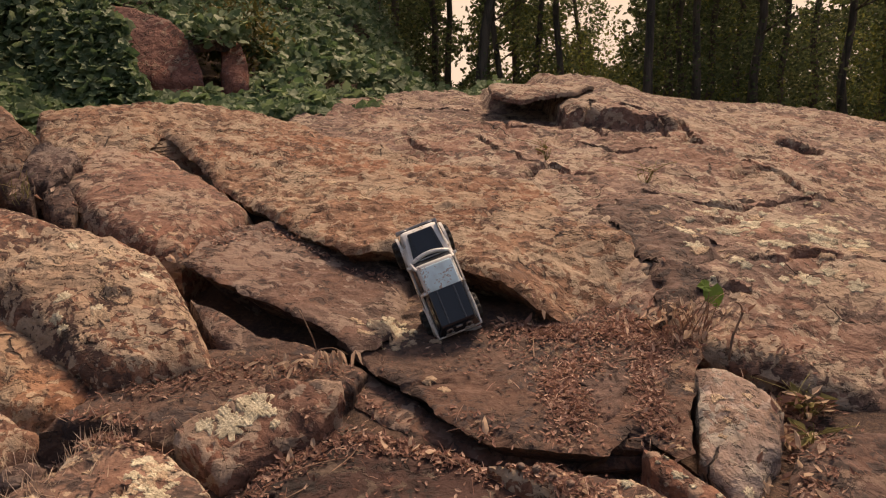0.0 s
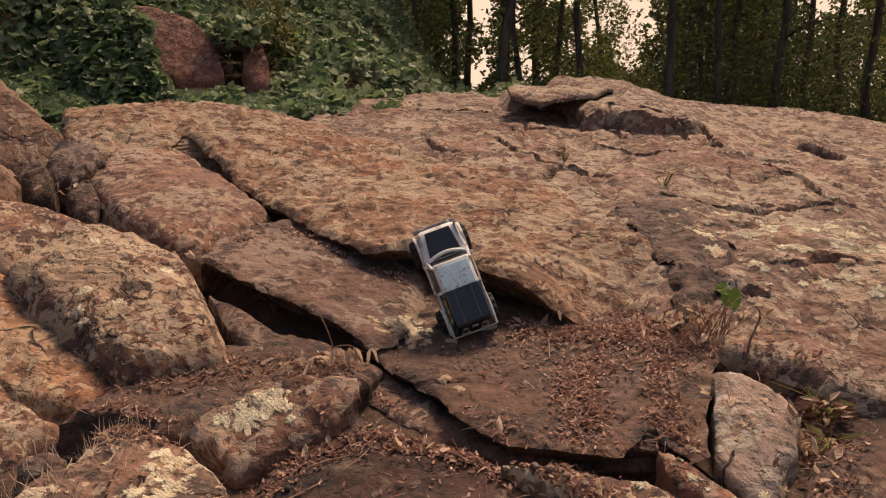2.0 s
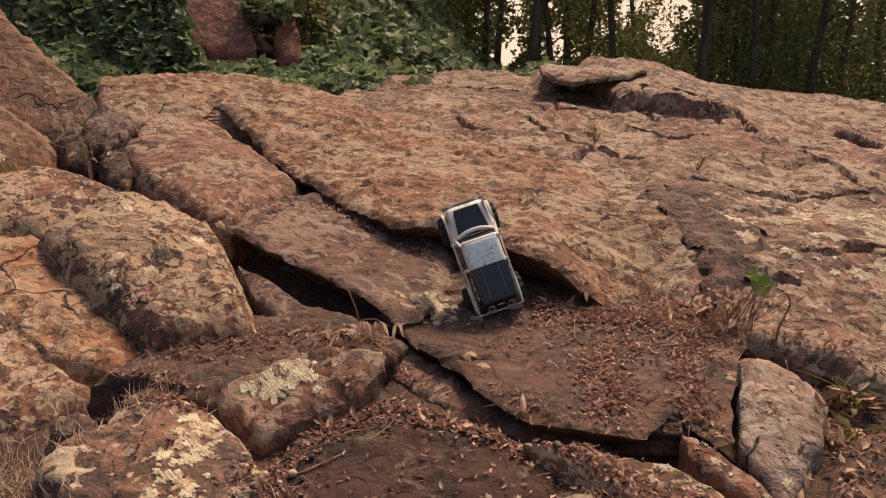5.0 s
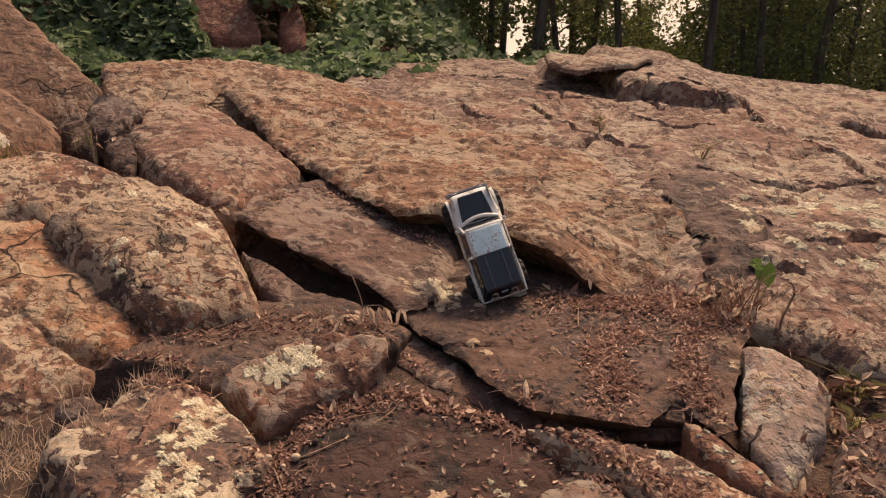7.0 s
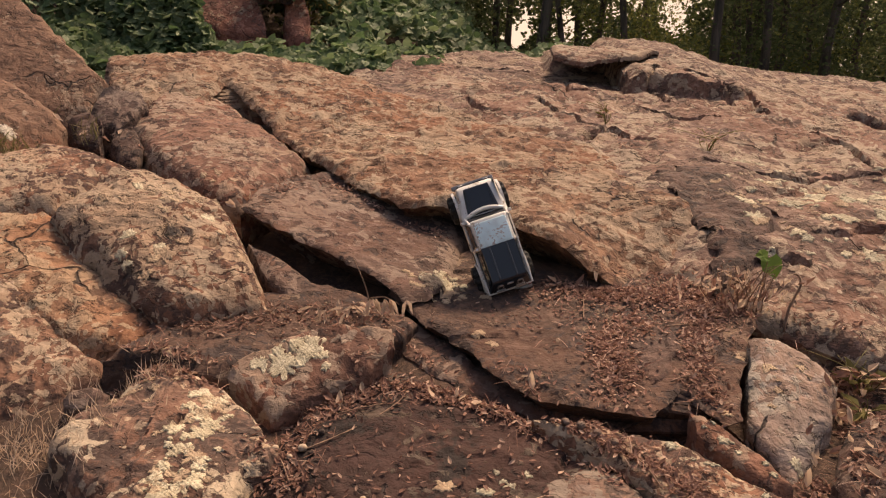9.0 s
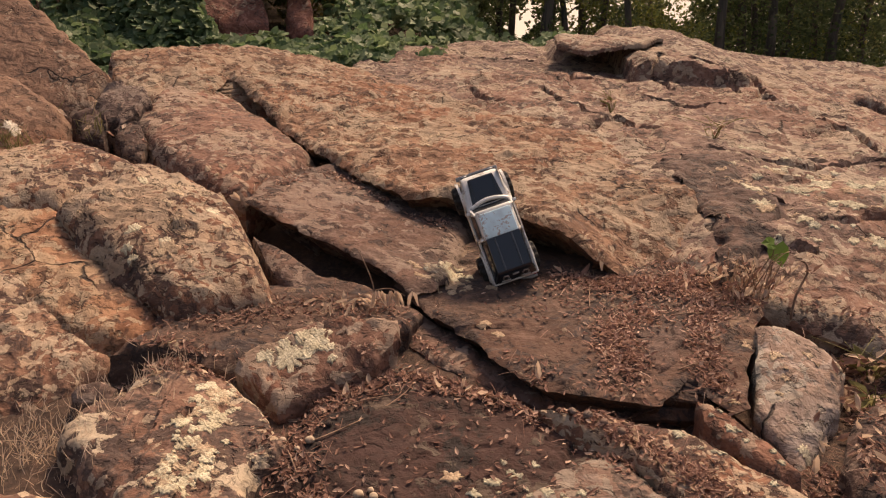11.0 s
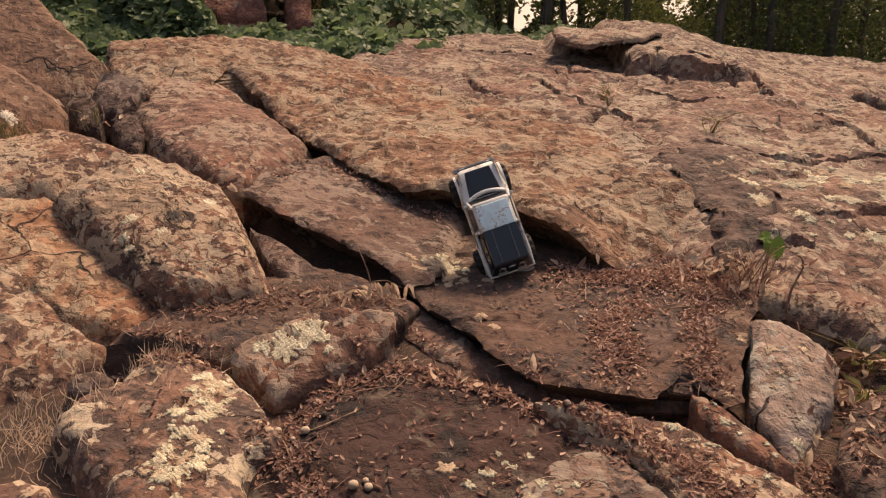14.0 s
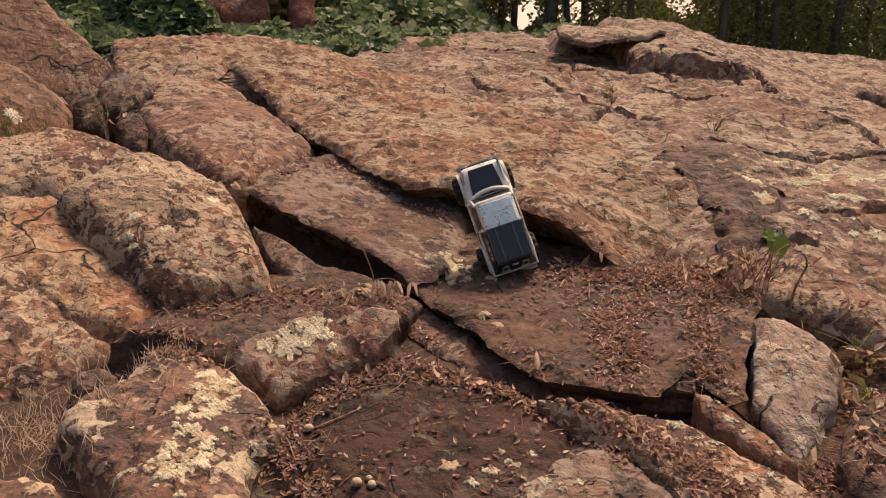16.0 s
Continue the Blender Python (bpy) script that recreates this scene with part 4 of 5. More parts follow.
    open_sky = fbm(A * 0.30, e * 19.0, x * 0 + 2, 4, 90) + 0.25 * fbm(A * 1.5, e * 90, x * 0 + 5, 3, 91)
    ok = open_sky + 0.30 * clump < 0.40 - 0.5 * e + 0.25 * (A > 14.5) * (A < 22)
    p = np.stack([x, y, z], 1)[ok]
    p = p[leafy(p)]
    ob = leaves("far_woods", p, 0.19, TREE_LEAF, QUAD_SHAPE, QUAD_FACES, r, None, 0.9)
    tagged(ob, "hazy green mass of distant woodland with sky gaps", "woods", kind="stuff")
    n = 1500
    c = np.array([-1.66, 6.5, 2.08]) + r.normal(size=(n, 3)) * np.array([0.16, 0.12, 0.22])
    ob = leaves("shrub", c, 0.045, SHRUB_LEAF, OVAL_SHAPE, OVAL_FACES, r, None, 0.9)
    tagged(ob, "yellow green shrub growing among vines", "shrub")

    # woods behind and beside: unseen trees added to cut skylight on the rock walls
    for i in range(16):
        a = radians(62 + 236 * i / 15)
        d = r.uniform(13, 20)
        tree(d * math.sin(a), d * math.cos(a), r.uniform(0.14, 0.24), r.uniform(8, 12), 300 + i, 1.0, 1500, 0.36, spread=3.0)


woods()

# ---- far sky ----
def glow_material():
    n = Nodes("hazy_sky", 1.0)
    e = n.tree.nodes.new("ShaderNodeEmission")
    e.inputs[0].default_value, e.inputs[1].default_value = (1.0, 0.86, 0.72, 1), 0.62
    n.link(e.outputs[0], n.tree.nodes["Material Output"].inputs[0])
    return n.mat


V = [(90 * math.sin(radians(a)), 90 * math.cos(radians(a)), z) for a in range(-60, 61, 10) for z in (-5, 45)]
F = [(2 * i, 2 * i + 2, 2 * i + 3, 2 * i + 1) for i in range(12)]
tagged(mesh_object("backdrop", V, F, glow_material()), "pale hazy evening sky behind the wood", "sky", kind="structure")


# ---- surface under a point ----
from mathutils.bvhtree import BVHTree


def surface_tree():
    V, F, owner, k = [], [], [], 0
    for ob in ROCK_OBJECTS + [ground]:
        me = ob.data
        co, vi = np.empty(len(me.vertices) * 3, np.float32), np.empty(len(me.loops), np.int32)
        me.vertices.foreach_get("co", co)
        me.loops.foreach_get("vertex_index", vi)
        n = len(me.loops) // len(me.polygons)
        V += co.reshape(-1, 3).tolist()
        F += (vi.reshape(-1, n) + k).tolist()
        k += len(me.vertices)
        owner += [ob] * len(me.polygons)
    return BVHTree.FromPolygons(V, F), owner


SURFACE, OWNER = surface_tree()


def drop(x, y, top=4.0):
    """The place and normal of the surface under (x, y)."""
    p, n, _, _ = SURFACE.ray_cast(Vector((x, y, top)), Vector((0, 0, -1)))
    return (p, n if n.z > 0 else -n) if p else (Vector((x, y, 0)), Vector((0, 0, 1)))


# ---- toy truck ----
def plain(name, colour, rough=0.5, metal=0.0, coat=0.0):
    n = Nodes(name, rough)
    n.bsdf.inputs["Metallic"].default_value = metal
    n.bsdf.inputs["Coat Weight"].default_value = coat
    a = n.noise(60, 5, 0.7)
    c = n.mix(n.ramp(a, 0.35, 0.7, 0.0, 0.45), colour, tuple(v * 0.55 + 0.01 for v in colour))
    return n.finish(c, a, 0.15, 0.001)


def paint(name, colour, worn, amount):
    n = Nodes(name, 0.38)
    a = n.math("ADD", n.math("MULTIPLY", n.noise(22, 6, 0.7, 0.6), 0.7), n.math("MULTIPLY", n.noise(120, 4), 0.3))
    c = n.mix(n.ramp(a, amount, amount + 0.025), colour, worn)
    c = n.mix(n.ramp(n.noise(14, 5), 0.4, 0.75, 0, 0.35), c, (0.20, 0.16, 0.13))
    return n.finish(c, a, 0.1, 0.001, n.ramp(a, amount, amount + 0.03, 0.35, 0.8))


WHITE = paint("worn_white_paint", (0.76, 0.74, 0.69), (0.42, 0.36, 0.30), 0.57)
ROOF = paint("peeling_pale_paint", (0.72, 0.92, 0.94), (0.52, 0.46, 0.40), 0.55)
BLACK = plain("satin_black_plastic", (0.010, 0.014, 0.020), 0.30, 0.0, 0.3)
RIDGE = plain("worn_grey_plastic", (0.075, 0.08, 0.088), 0.35)
RUBBER = plain("tyre_rubber", (0.016, 0.015, 0.014), 0.85)
STEEL = plain("grey_metal", (0.32, 0.30, 0.28), 0.4, 0.7)
DARK = plain("dark_chassis", (0.02, 0.019, 0.018), 0.6)
LAMP_RED = plain("red_lens", (0.28, 0.05, 0.03), 0.25)
SILVER = plain("silver_trim", (0.62, 0.61, 0.58), 0.3, 0.5)


def glass_material():
    n = Nodes("smoked_glass", 0.08)
    n.bsdf.inputs["Base Color"].default_value = (0.02, 0.023, 0.028, 1)
    n.bsdf.inputs["Specular IOR Level"].default_value = 0.4
    return n.mat


GLASS = glass_material()


def box(bm, x0, x1, y0, y1, z0, z1, bevel=0.004, taper=1.0, shift=0.0):
    """A bevelled box; its top is narrowed across by taper and moved along by shift."""
    r = bmesh.ops.create_cube(bm, size=1.0)
    for v in r["verts"]:
        top = v.co.z > 0
        v.co = Vector(((x0 + x1) / 2 + v.co.x * (x1 - x0) + (shift if top else 0), ((y0 + y1) / 2 + v.co.y * (y1 - y0)) * (taper if top else 1), (z0 + z1) / 2 + v.co.z * (z1 - z0)))
    if bevel:
        es = list({e for v in r["verts"] for e in v.link_edges})
        bmesh.ops.bevel(bm, geom=es, offset=bevel, segments=2, affect="EDGES", profile=0.6)
    return bm


def prism(bm, outline, y0, y1, bevel=0.003):
    """A side outline (x, z) given width from y0 to y1."""
    a = [bm.verts.new((x, y0, z)) for x, z in outline]
    b = [bm.verts.new((x, y1, z)) for x, z in outline]
    n = len(outline)
    fs = [bm.faces.new(a[::-1]), bm.faces.new(b)]
    for i in range(n):
        fs.append(bm.faces.new((a[i], a[(i + 1) % n], b[(i + 1) % n], b[i])))
    if bevel:
        es = [e for e in fs[0].edges] + [e for e in fs[1].edges]
        bmesh.ops.bevel(bm, geom=es, offset=bevel, segments=2, affect="EDGES", profile=0.6)
    return bm


def panel(bm, corners, thick):
    """A plate through four corners, thickened inwards along its normal."""
    c = [Vector(p) for p in corners]
    nrm = (c[1] - c[0]).cross(c[3] - c[0]).normalized()
    a = [bm.verts.new(p) for p in c]
    b = [bm.verts.new(p - nrm * thick) for p in c]
    bm.faces.new(a)
    bm.faces.new(b[::-1])
    for i in range(4):
        bm.faces.new((a[i], b[i], b[(i + 1) % 4], a[(i + 1) % 4]))
    return bm


def toy_truck(m):
    t = new("toy_truck")
    tagged(t, "worn white toy truck with black hood and canopy climbing rock", "toy truck")
    arch = lambda cx: [(cx + 0.066 * math.cos(radians(a)), 0.066 + 0.060 * math.sin(radians(a))) for a in range(180, -1, -20)]
    low = [(-0.218, 0.072)] + arch(-0.15) + arch(0.15) + [(0.218, 0.075), (0.222, 0.118), (0.205, 0.132), (0.09, 0.143), (-0.205, 0.143), (-0.220, 0.135)]
    tub = prism(bmesh.new(), low, -0.094, 0.094, 0.016)
    for v in tub.verts:
        v.co.y *= 1.0 - 0.20 * max(0.0, (v.co.x - 0.10) / 0.12) ** 2
    part("body", tub, WHITE, t, "worn white painted body tub", True)
    hood = box(bmesh.new(), 0.092, 0.204, -0.068, 0.068, 0.134, 0.1485, 0.006, 0.95)
    for v in hood.verts:
        v.co.y *= 1.0 - 0.22 * (v.co.x - 0.092) / 0.112
    hood = part("hood", hood, BLACK, t, "glossy black hood panel")
    for y in (1, -1):
        part("hood_rib", box(bmesh.new(), 0.098, 0.198, 0.046 * y - 0.0012, 0.046 * y + 0.0012, 0.1475, 0.1505, 0.0), DARK, hood)
    part("grille", box(bmesh.new(), 0.2205, 0.2265, -0.070, 0.070, 0.090, 0.118, 0.002), DARK, t, "dark front grille")
    for y in (0.054, -0.054):
        bm = bmesh.new()
        bmesh.ops.create_cone(bm, cap_ends=True, segments=16, radius1=0.012, radius2=0.011, depth=0.006, matrix=pose(0.227, y, 0.104, 0, 90, 0))
        part("headlight", bm, SILVER, t, "round clear headlight", True)
    bm = bmesh.new()
    arc = [(0.086 + 0.020 * (1 - (k / 6) ** 2), 0.077 * k / 6, 0.150 + 0.004 * (1 - (k / 6) ** 2)) for k in range(-6, 7)]
    V, F = tube(arc, [0.0085] * 13, 8)
    vs = [bm.verts.new(v) for v in V]
    for f in F:
        bm.faces.new([vs[i] for i in f])
    part("cowl", bm, WHITE, t, "white curved cowl band behind the hood", True)
    part("windshield", panel(bmesh.new(), [(0.084, 0.076, 0.152), (0.084, -0.076, 0.152), (0.052, -0.071, 0.199), (0.052, 0.071, 0.199)], 0.003), GLASS, t, "smoked windshield")
    for y in (1, -1):
        bm = bmesh.new()
        V, F = tube([(0.088, 0.083 * y, 0.148), (0.050, 0.077 * y, 0.203)], [0.005, 0.005], 6)
        vs = [bm.verts.new(v) for v in V]
        for f in F:
            bm.faces.new([vs[i] for i in f])
        part("pillar", bm, WHITE, t, "white windshield pillar")
    cab = box(bmesh.new(), -0.050, 0.070, -0.090, 0.090, 0.140, 0.2035, 0.010, 0.80, -0.006)
    part("cab", cab, WHITE, t, "worn off-white cab shell", True)
    part("roof", box(bmesh.new(), -0.050, 0.050, -0.066, 0.066, 0.200, 0.2075, 0.003, 0.97), ROOF, t, "pale roof panel with peeling paint", True)
    part("interior", box(bmesh.new(), -0.19, 0.07, -0.070, 0.070, 0.143, 0.185, 0.004), DARK, t, "dark cabin interior")
    for y in (1, -1):
        door = part("door", prism(bmesh.new(), [(-0.035, 0.080), (0.078, 0.080), (0.082, 0.144), (-0.035, 0.144)], 0.0925 * y, 0.0955 * y, 0.0012), WHITE, t, "worn white door with grey chips")
        part("door_handle", box(bmesh.new(), -0.026, -0.008, 0.0945 * y - 0.002, 0.0945 * y + 0.003, 0.128, 0.133, 0.001), BLACK, door, "black door handle")
        part("side_window", panel(bmesh.new(), [(0.062, 0.0895 * y, 0.149), (-0.036, 0.0895 * y, 0.149), (-0.036, 0.0795 * y, 0.192), (0.050, 0.0795 * y, 0.192)], 0.002 * y), GLASS, t, "smoked side window")
        bm = bmesh.new()
        V, F = tube([(-0.045, 0.090 * y, 0.143), (-0.047, 0.081 * y, 0.203)], [0.0055, 0.0055], 6)
        vs = [bm.verts.new(v) for v in V]
        for f in F:
            bm.faces.new([vs[i] for i in f])
        part("pillar", bm, WHITE, t)
        mirror = part("mirror", box(bmesh.new(), 0.066, 0.078, 0.094 * y - 0.010, 0.094 * y + 0.010, 0.142, 0.158, 0.003), WHITE, t, "small white wing mirror")
    shell = prism(bmesh.new(), [(-0.050, 0.143), (-0.050, 0.207), (-0.186, 0.206), (-0.194, 0.202), (-0.221, 0.146), (-0.219, 0.143)], -0.0835, 0.0835, 0.0)
    for v in shell.verts:
        v.co.y *= 1.0 - 0.20 * max(0.0, (v.co.z - 0.150) / 0.056)
    canopy = part("canopy", shell, BLACK, t, "satin black rear canopy")
    for y in (0.034, -0.034):
        part("ridge", box(bmesh.new(), -0.184, -0.052, y - 0.003, y + 0.003, 0.204, 0.2115, 0.002), RIDGE, canopy, "raised grey roof ridge")
    for y in (1, -1):
        part("side_rail", box(bmesh.new(), -0.226, -0.045, 0.089 * y - 0.004, 0.089 * y + 0.004, 0.136, 0.150, 0.003), WHITE, t, "white bed rail")
        part("canopy_window", panel(bmesh.new(), [(-0.066, 0.0838 * y, 0.153), (-0.205, 0.0838 * y, 0.153), (-0.186, 0.0728 * y, 0.194), (-0.066, 0.0728 * y, 0.194)], 0.0012 * y), GLASS, canopy, "smoked canopy window")
    hatch = part("rear_window", panel(bmesh.new(), [(-0.2205, -0.070, 0.1495), (-0.1985, -0.062, 0.1955), (-0.1985, 0.062, 0.1955), (-0.2205, 0.070, 0.1495)], -0.002), BLACK, t, "smoked sloping rear window")
    lean = pose(-0.2105, 0, 0.1725, 0, -64, 0)
    for y in (0.040, -0.040):
        bm = bmesh.new()
        bmesh.ops.create_cone(bm, cap_ends=True, segments=18, radius1=0.016, radius2=0.014, depth=0.006, matrix=lean @ pose(0.004, y, 0.001))
        part("spotlight", bm, STEEL, hatch, "round grey light", True)
        bm = bmesh.new()
        bmesh.ops.create_cone(bm, cap_ends=True, segments=18, radius1=0.009, radius2=0.008, depth=0.003, matrix=lean @ pose(0.004, y, 0.005))
        part("lens", bm, DARK, hatch, "dark round lens", True)
        bm = box(bmesh.new(), -0.024, -0.013, y - 0.018, y + 0.018, 0.0, 0.005, 0.001)
        bmesh.ops.transform(bm, matrix=lean, verts=bm.verts)
        part("bracket", bm, SILVER, hatch, "silver bracket")
    bm = box(bmesh.new(), 0.008, 0.018, -0.013, 0.013, 0.0, 0.004, 0.001)
    bmesh.ops.transform(bm, matrix=lean, verts=bm.verts)
    part("badge", bm, SILVER, hatch, "small silver plate")
    part("tailgate", box(bmesh.new(), -0.227, -0.219, -0.086, 0.086, 0.098, 0.144, 0.002), WHITE, t, "white tailgate")
    for y in (0.080, -0.080):
        part("tail_light", box(bmesh.new(), -0.2295, -0.226, y - 0.008, y + 0.008, 0.105, 0.124, 0.001), LAMP_RED, t, "small red tail light")
    part("rear_bumper", box(bmesh.new(), -0.240, -0.224, -0.092, 0.092, 0.076, 0.092, 0.004), STEEL, t, "grey metal rear bumper")
    part("front_bumper", box(bmesh.new(), 0.222, 0.240, -0.088, 0.088, 0.074, 0.090, 0.004), STEEL, t, "grey metal front bumper")
    part("chassis", box(bmesh.new(), -0.20, 0.20, -0.035, 0.035, 0.050, 0.075, 0.004), DARK, t, "dark chassis rails")
    for x in (0.15, -0.15):
        bm = bmesh.new()
        bmesh.ops.create_cone(bm, cap_ends=True, segments=10, radius1=0.009, radius2=0.009, depth=0.17, matrix=pose(x, 0, 0.058, 90, 0, 0))
        bmesh.ops.create_uvsphere(bm, u_segments=12, v_segments=8, radius=0.020, matrix=pose(x, 0.01, 0.058))
        part("axle", bm, DARK, t, "dark axle with differential", True)
        for y in (1, -1):
            flare = bmesh.new()
            a = [(x + 0.069 * math.cos(radians(w)), 0.066 + 0.064 * math.sin(radians(w))) for w in range(0, 181, 15)]
            b = [(x + 0.063 * math.cos(radians(w)), 0.066 + 0.058 * math.sin(radians(w))) for w in range(180, -1, -15)]
            prism(flare, a + b, 0.088 * y, 0.0985 * y, 0.0)
            part("fender_flare", flare, WHITE, t, "white fender flare")
            wheel = new("wheel")
            wheel.parent = t
            bm = bmesh.new()
            n = 44
            prof = [(0.034, -0.019), (0.050, -0.021), (0.0565, -0.017), (0.058, 0.0), (0.0565, 0.017), (0.050, 0.021), (0.034, 0.019)]
            rings = []
            for j in range(n):
                w = 2 * math.pi * j / n
                lug = 0.0 if j % 4 < 2 else -0.0055
                rings.append([bm.verts.new((x + (r + (lug if r > 0.052 else 0)) * math.cos(w), 0.097 * y + d, 0.058 + (r + (lug if r > 0.052 else 0)) * math.sin(w))) for r, d in prof])
            for j in range(n):
                for k in range(len(prof) - 1):
                    bm.faces.new((rings[j][k], rings[(j + 1) % n][k], rings[(j + 1) % n][k + 1], rings[j][k + 1]))
            part("tyre", bm, RUBBER, wheel, "chunky black rubber tyre")
            bm = bmesh.new()
            bmesh.ops.create_cone(bm, cap_ends=True, segments=20, radius1=0.035, radius2=0.035, depth=0.028, matrix=pose(x, 0.097 * y, 0.058, 90, 0, 0))
            bmesh.ops.create_cone(bm, cap_ends=True, segments=12, radius1=0.013, radius2=0.010, depth=0.012, matrix=pose(x, 0.097 * y + 0.016 * y, 0.058, -90 * y, 0, 0))
            part("rim", bm, DARK, wheel, "dark wheel rim", True)
    t.matrix_world = m
    return t


toy_truck(Matrix(((-0.3828, -0.8974, 0.2194, -0.040), (0.4787, -0.3959, -0.7837, 2.700), (0.7901, -0.195, 0.5811, 0.872), (0, 0, 0, 1))) @ Matrix.Diagonal((0.885, 0.885, 0.885, 1)) @ pose(0, 0, 0.12) @ pose(0, 0, 0, -14, 0, 0) @ pose(0, 0, 0, 0, -11, 0) @ pose(0, 0, -0.12))


# ---- dead leaves and litter ----
def on_surface(xy, lift=0.006):
    P, N = [], []
    for x, y in xy:
        p, n = drop(float(x), float(y))
        P.append(p + n * lift)
        N.append(n)
    return np.array(P), np.array(N)


def strewn(line, spread, count, r):
    """Points scattered along a line on the plan."""
    line = np.array(line)
    k = r.integers(0, len(line) - 1, count) if len(line) > 1 else np.zeros(count, int)
    t = r.random(count)[:, None]
    nxt = np.minimum(k + 1, len(line) - 1)
    p = line[k] * (1 - t) + line[nxt] * t
    return p + r.normal(size=(count, 2)) * np.array(spread)


def litter():
    r = np.random.default_rng(21)
    slab = [([(0.25, 2.6), (0.42, 2.54), (0.62, 2.54), (0.83, 2.42)], (0.05, 0.035), 900),
             ([(0.5, 2.4), (0.34, 2.25), (0.37, 2.12), (0.36, 2.02)], (0.035, 0.05), 650),
             ([(0.7, 2.42), (0.63, 2.3), (0.6, 2.1), (0.58, 1.92)], (0.03, 0.04), 450),
             ([(0.1, 2.45), (0.5, 2.5), (0.6, 2.3)], (0.12, 0.09), 260),
             ([(-1.85, 3.2), (-1.6, 3.1), (-1.4, 2.98)], (0.05, 0.04), 200),
             ([(-0.3, 2.05), (-0.05, 2), (0.09, 1.95), (0.26, 1.83), (0.45, 1.68), (0.6, 1.55)], (0.03, 0.03), 1100)]
    foot = [([(-0.3, 2.05), (-0.41, 1.98), (-0.5, 1.84), (-0.53, 1.69), (-0.43, 1.6), (-0.4, 1.45)], (0.035, 0.035), 700),
             ([(-0.28, 2.26), (-0.13, 2.15), (0.09, 2.06), (0.27, 1.97), (0.42, 1.9)], (0.02, 0.02), 60),
             ([(-1, 2.2), (-0.78, 2.28), (-0.59, 2.33), (-0.32, 2.3)], (0.08, 0.05), 380),
             ([(-0.4, 1.8), (0, 1.7), (0.2, 1.55)], (0.2, 0.16), 160),
             ([(1.05, 2.39), (1.1, 2.25), (1, 2.05), (0.9, 1.85), (0.82, 1.7)], (0.06, 0.06), 900),
             ([(-1.04, 2.04), (-0.95, 2.02), (-0.8, 1.95)], (0.06, 0.03), 260)]
    gaps = [([(-1.95, 3.3), (-1.7, 3.1), (-1.5, 2.95), (-1.35, 2.85)], (0.07, 0.05), 200),
             ([(-1.3, 2.98), (-1.02, 2.88), (-0.95, 2.9)], (0.03, 0.03), 160),
             ([(-0.9, 2.95), (-0.85, 3.3), (-1.1, 3.6)], (0.03, 0.03), 160),
             ([(-1.6, 2.62), (-1.75, 2.6)], (0.05, 0.03), 160),
             ([(-0.75, 3.2), (-0.4, 3), (-0.2, 2.9)], (0.02, 0.02), 160),
             ([(0.72, 3.2), (0.85, 3.15)], (0.05, 0.03), 50),
             ([(0.58, 2.68), (0.72, 2.6), (0.8, 2.52)], (0.05, 0.04), 320)]
    small = slab + foot + gaps
    xy = np.concatenate([strewn(l, s, int(c * 1.7), r) for l, s, c in small])
    P, N = on_surface(xy)
    ok = (N[:, 2] > 0.80) & (P[:, 2] < 0.22 + 0.26 * P[:, 1]) & ~((P[:, 0] > 0.68) & (P[:, 0] < 0.98) & (P[:, 1] > 1.84) & (P[:, 1] < 2.22))
    P, N = P[ok], N[ok]
    ob = leaves("dead_leaf_litter", P, 0.019, DEAD_LEAF, CURL_SHAPE * np.array([1.0, 1.0, 0.7]), CURL_FACES, r, N, 0.32)
    tagged(ob, "reddish brown dead leaf litter strewn over rock", "leaf litter", kind="stuff")
    # needles and stalks
    xy = np.concatenate([strewn(l, (s[0] * 1.2, s[1] * 1.2), c // 5, r) for l, s, c in small])
    P, N = on_surface(xy, 0.008)
    ok = N[:, 2] > 0.80
    P, N = P[ok], N[ok]
    thin = np.array([(-0.018, 0, 0), (0.018, 0, 0), (0.02, 0.5, 0.06), (0.012, 1, 0), (-0.012, 1, 0), (-0.016, 0.5, 0.06)])
    ob = leaves("dry_needles", P, 0.042, DEAD_LEAF, thin, [(0, 1, 2, 5), (5, 2, 3, 4)], r, N, 0.25)
    tagged(ob, "dry needles and stalks scattered among dead leaves", "needles", kind="stuff")


litter()


# ---- lichen crusts ----
def crust_material(name, a, b):
    n = Nodes(name, 0.95)
    f = n.noise(95, 6, 0.75)
    g = n.noise(22, 5, 0.7)
    c = n.mix(n.ramp(g, 0.4, 0.62), a, b)
    c = n.mix(n.ramp(f, 0.5, 0.64, 0.0, 0.7), c, tuple(v * 0.45 for v in b))
    return n.finish(c, f, 1.0, 0.006)


PALE_CRUST = crust_material("pale_lichen", (0.64, 0.57, 0.41), (0.48, 0.41, 0.28))
TAN_CRUST = crust_material("tan_lichen", (0.48, 0.36, 0.24), (0.36, 0.25, 0.165))
GREEN_CRUST = crust_material("grey_green_lichen", (0.48, 0.44, 0.32), (0.36, 0.31, 0.22))
WHITE_CRUST = crust_material("white_lichen", (0.70, 0.62, 0.50), (0.55, 0.45, 0.34))


def rock_under(x, y):
    _, _, face, _ = SURFACE.ray_cast(Vector((x, y, 4.0)), Vector((0, 0, -1)))
    return OWNER[face] if face is not None and OWNER[face] is not ground else None


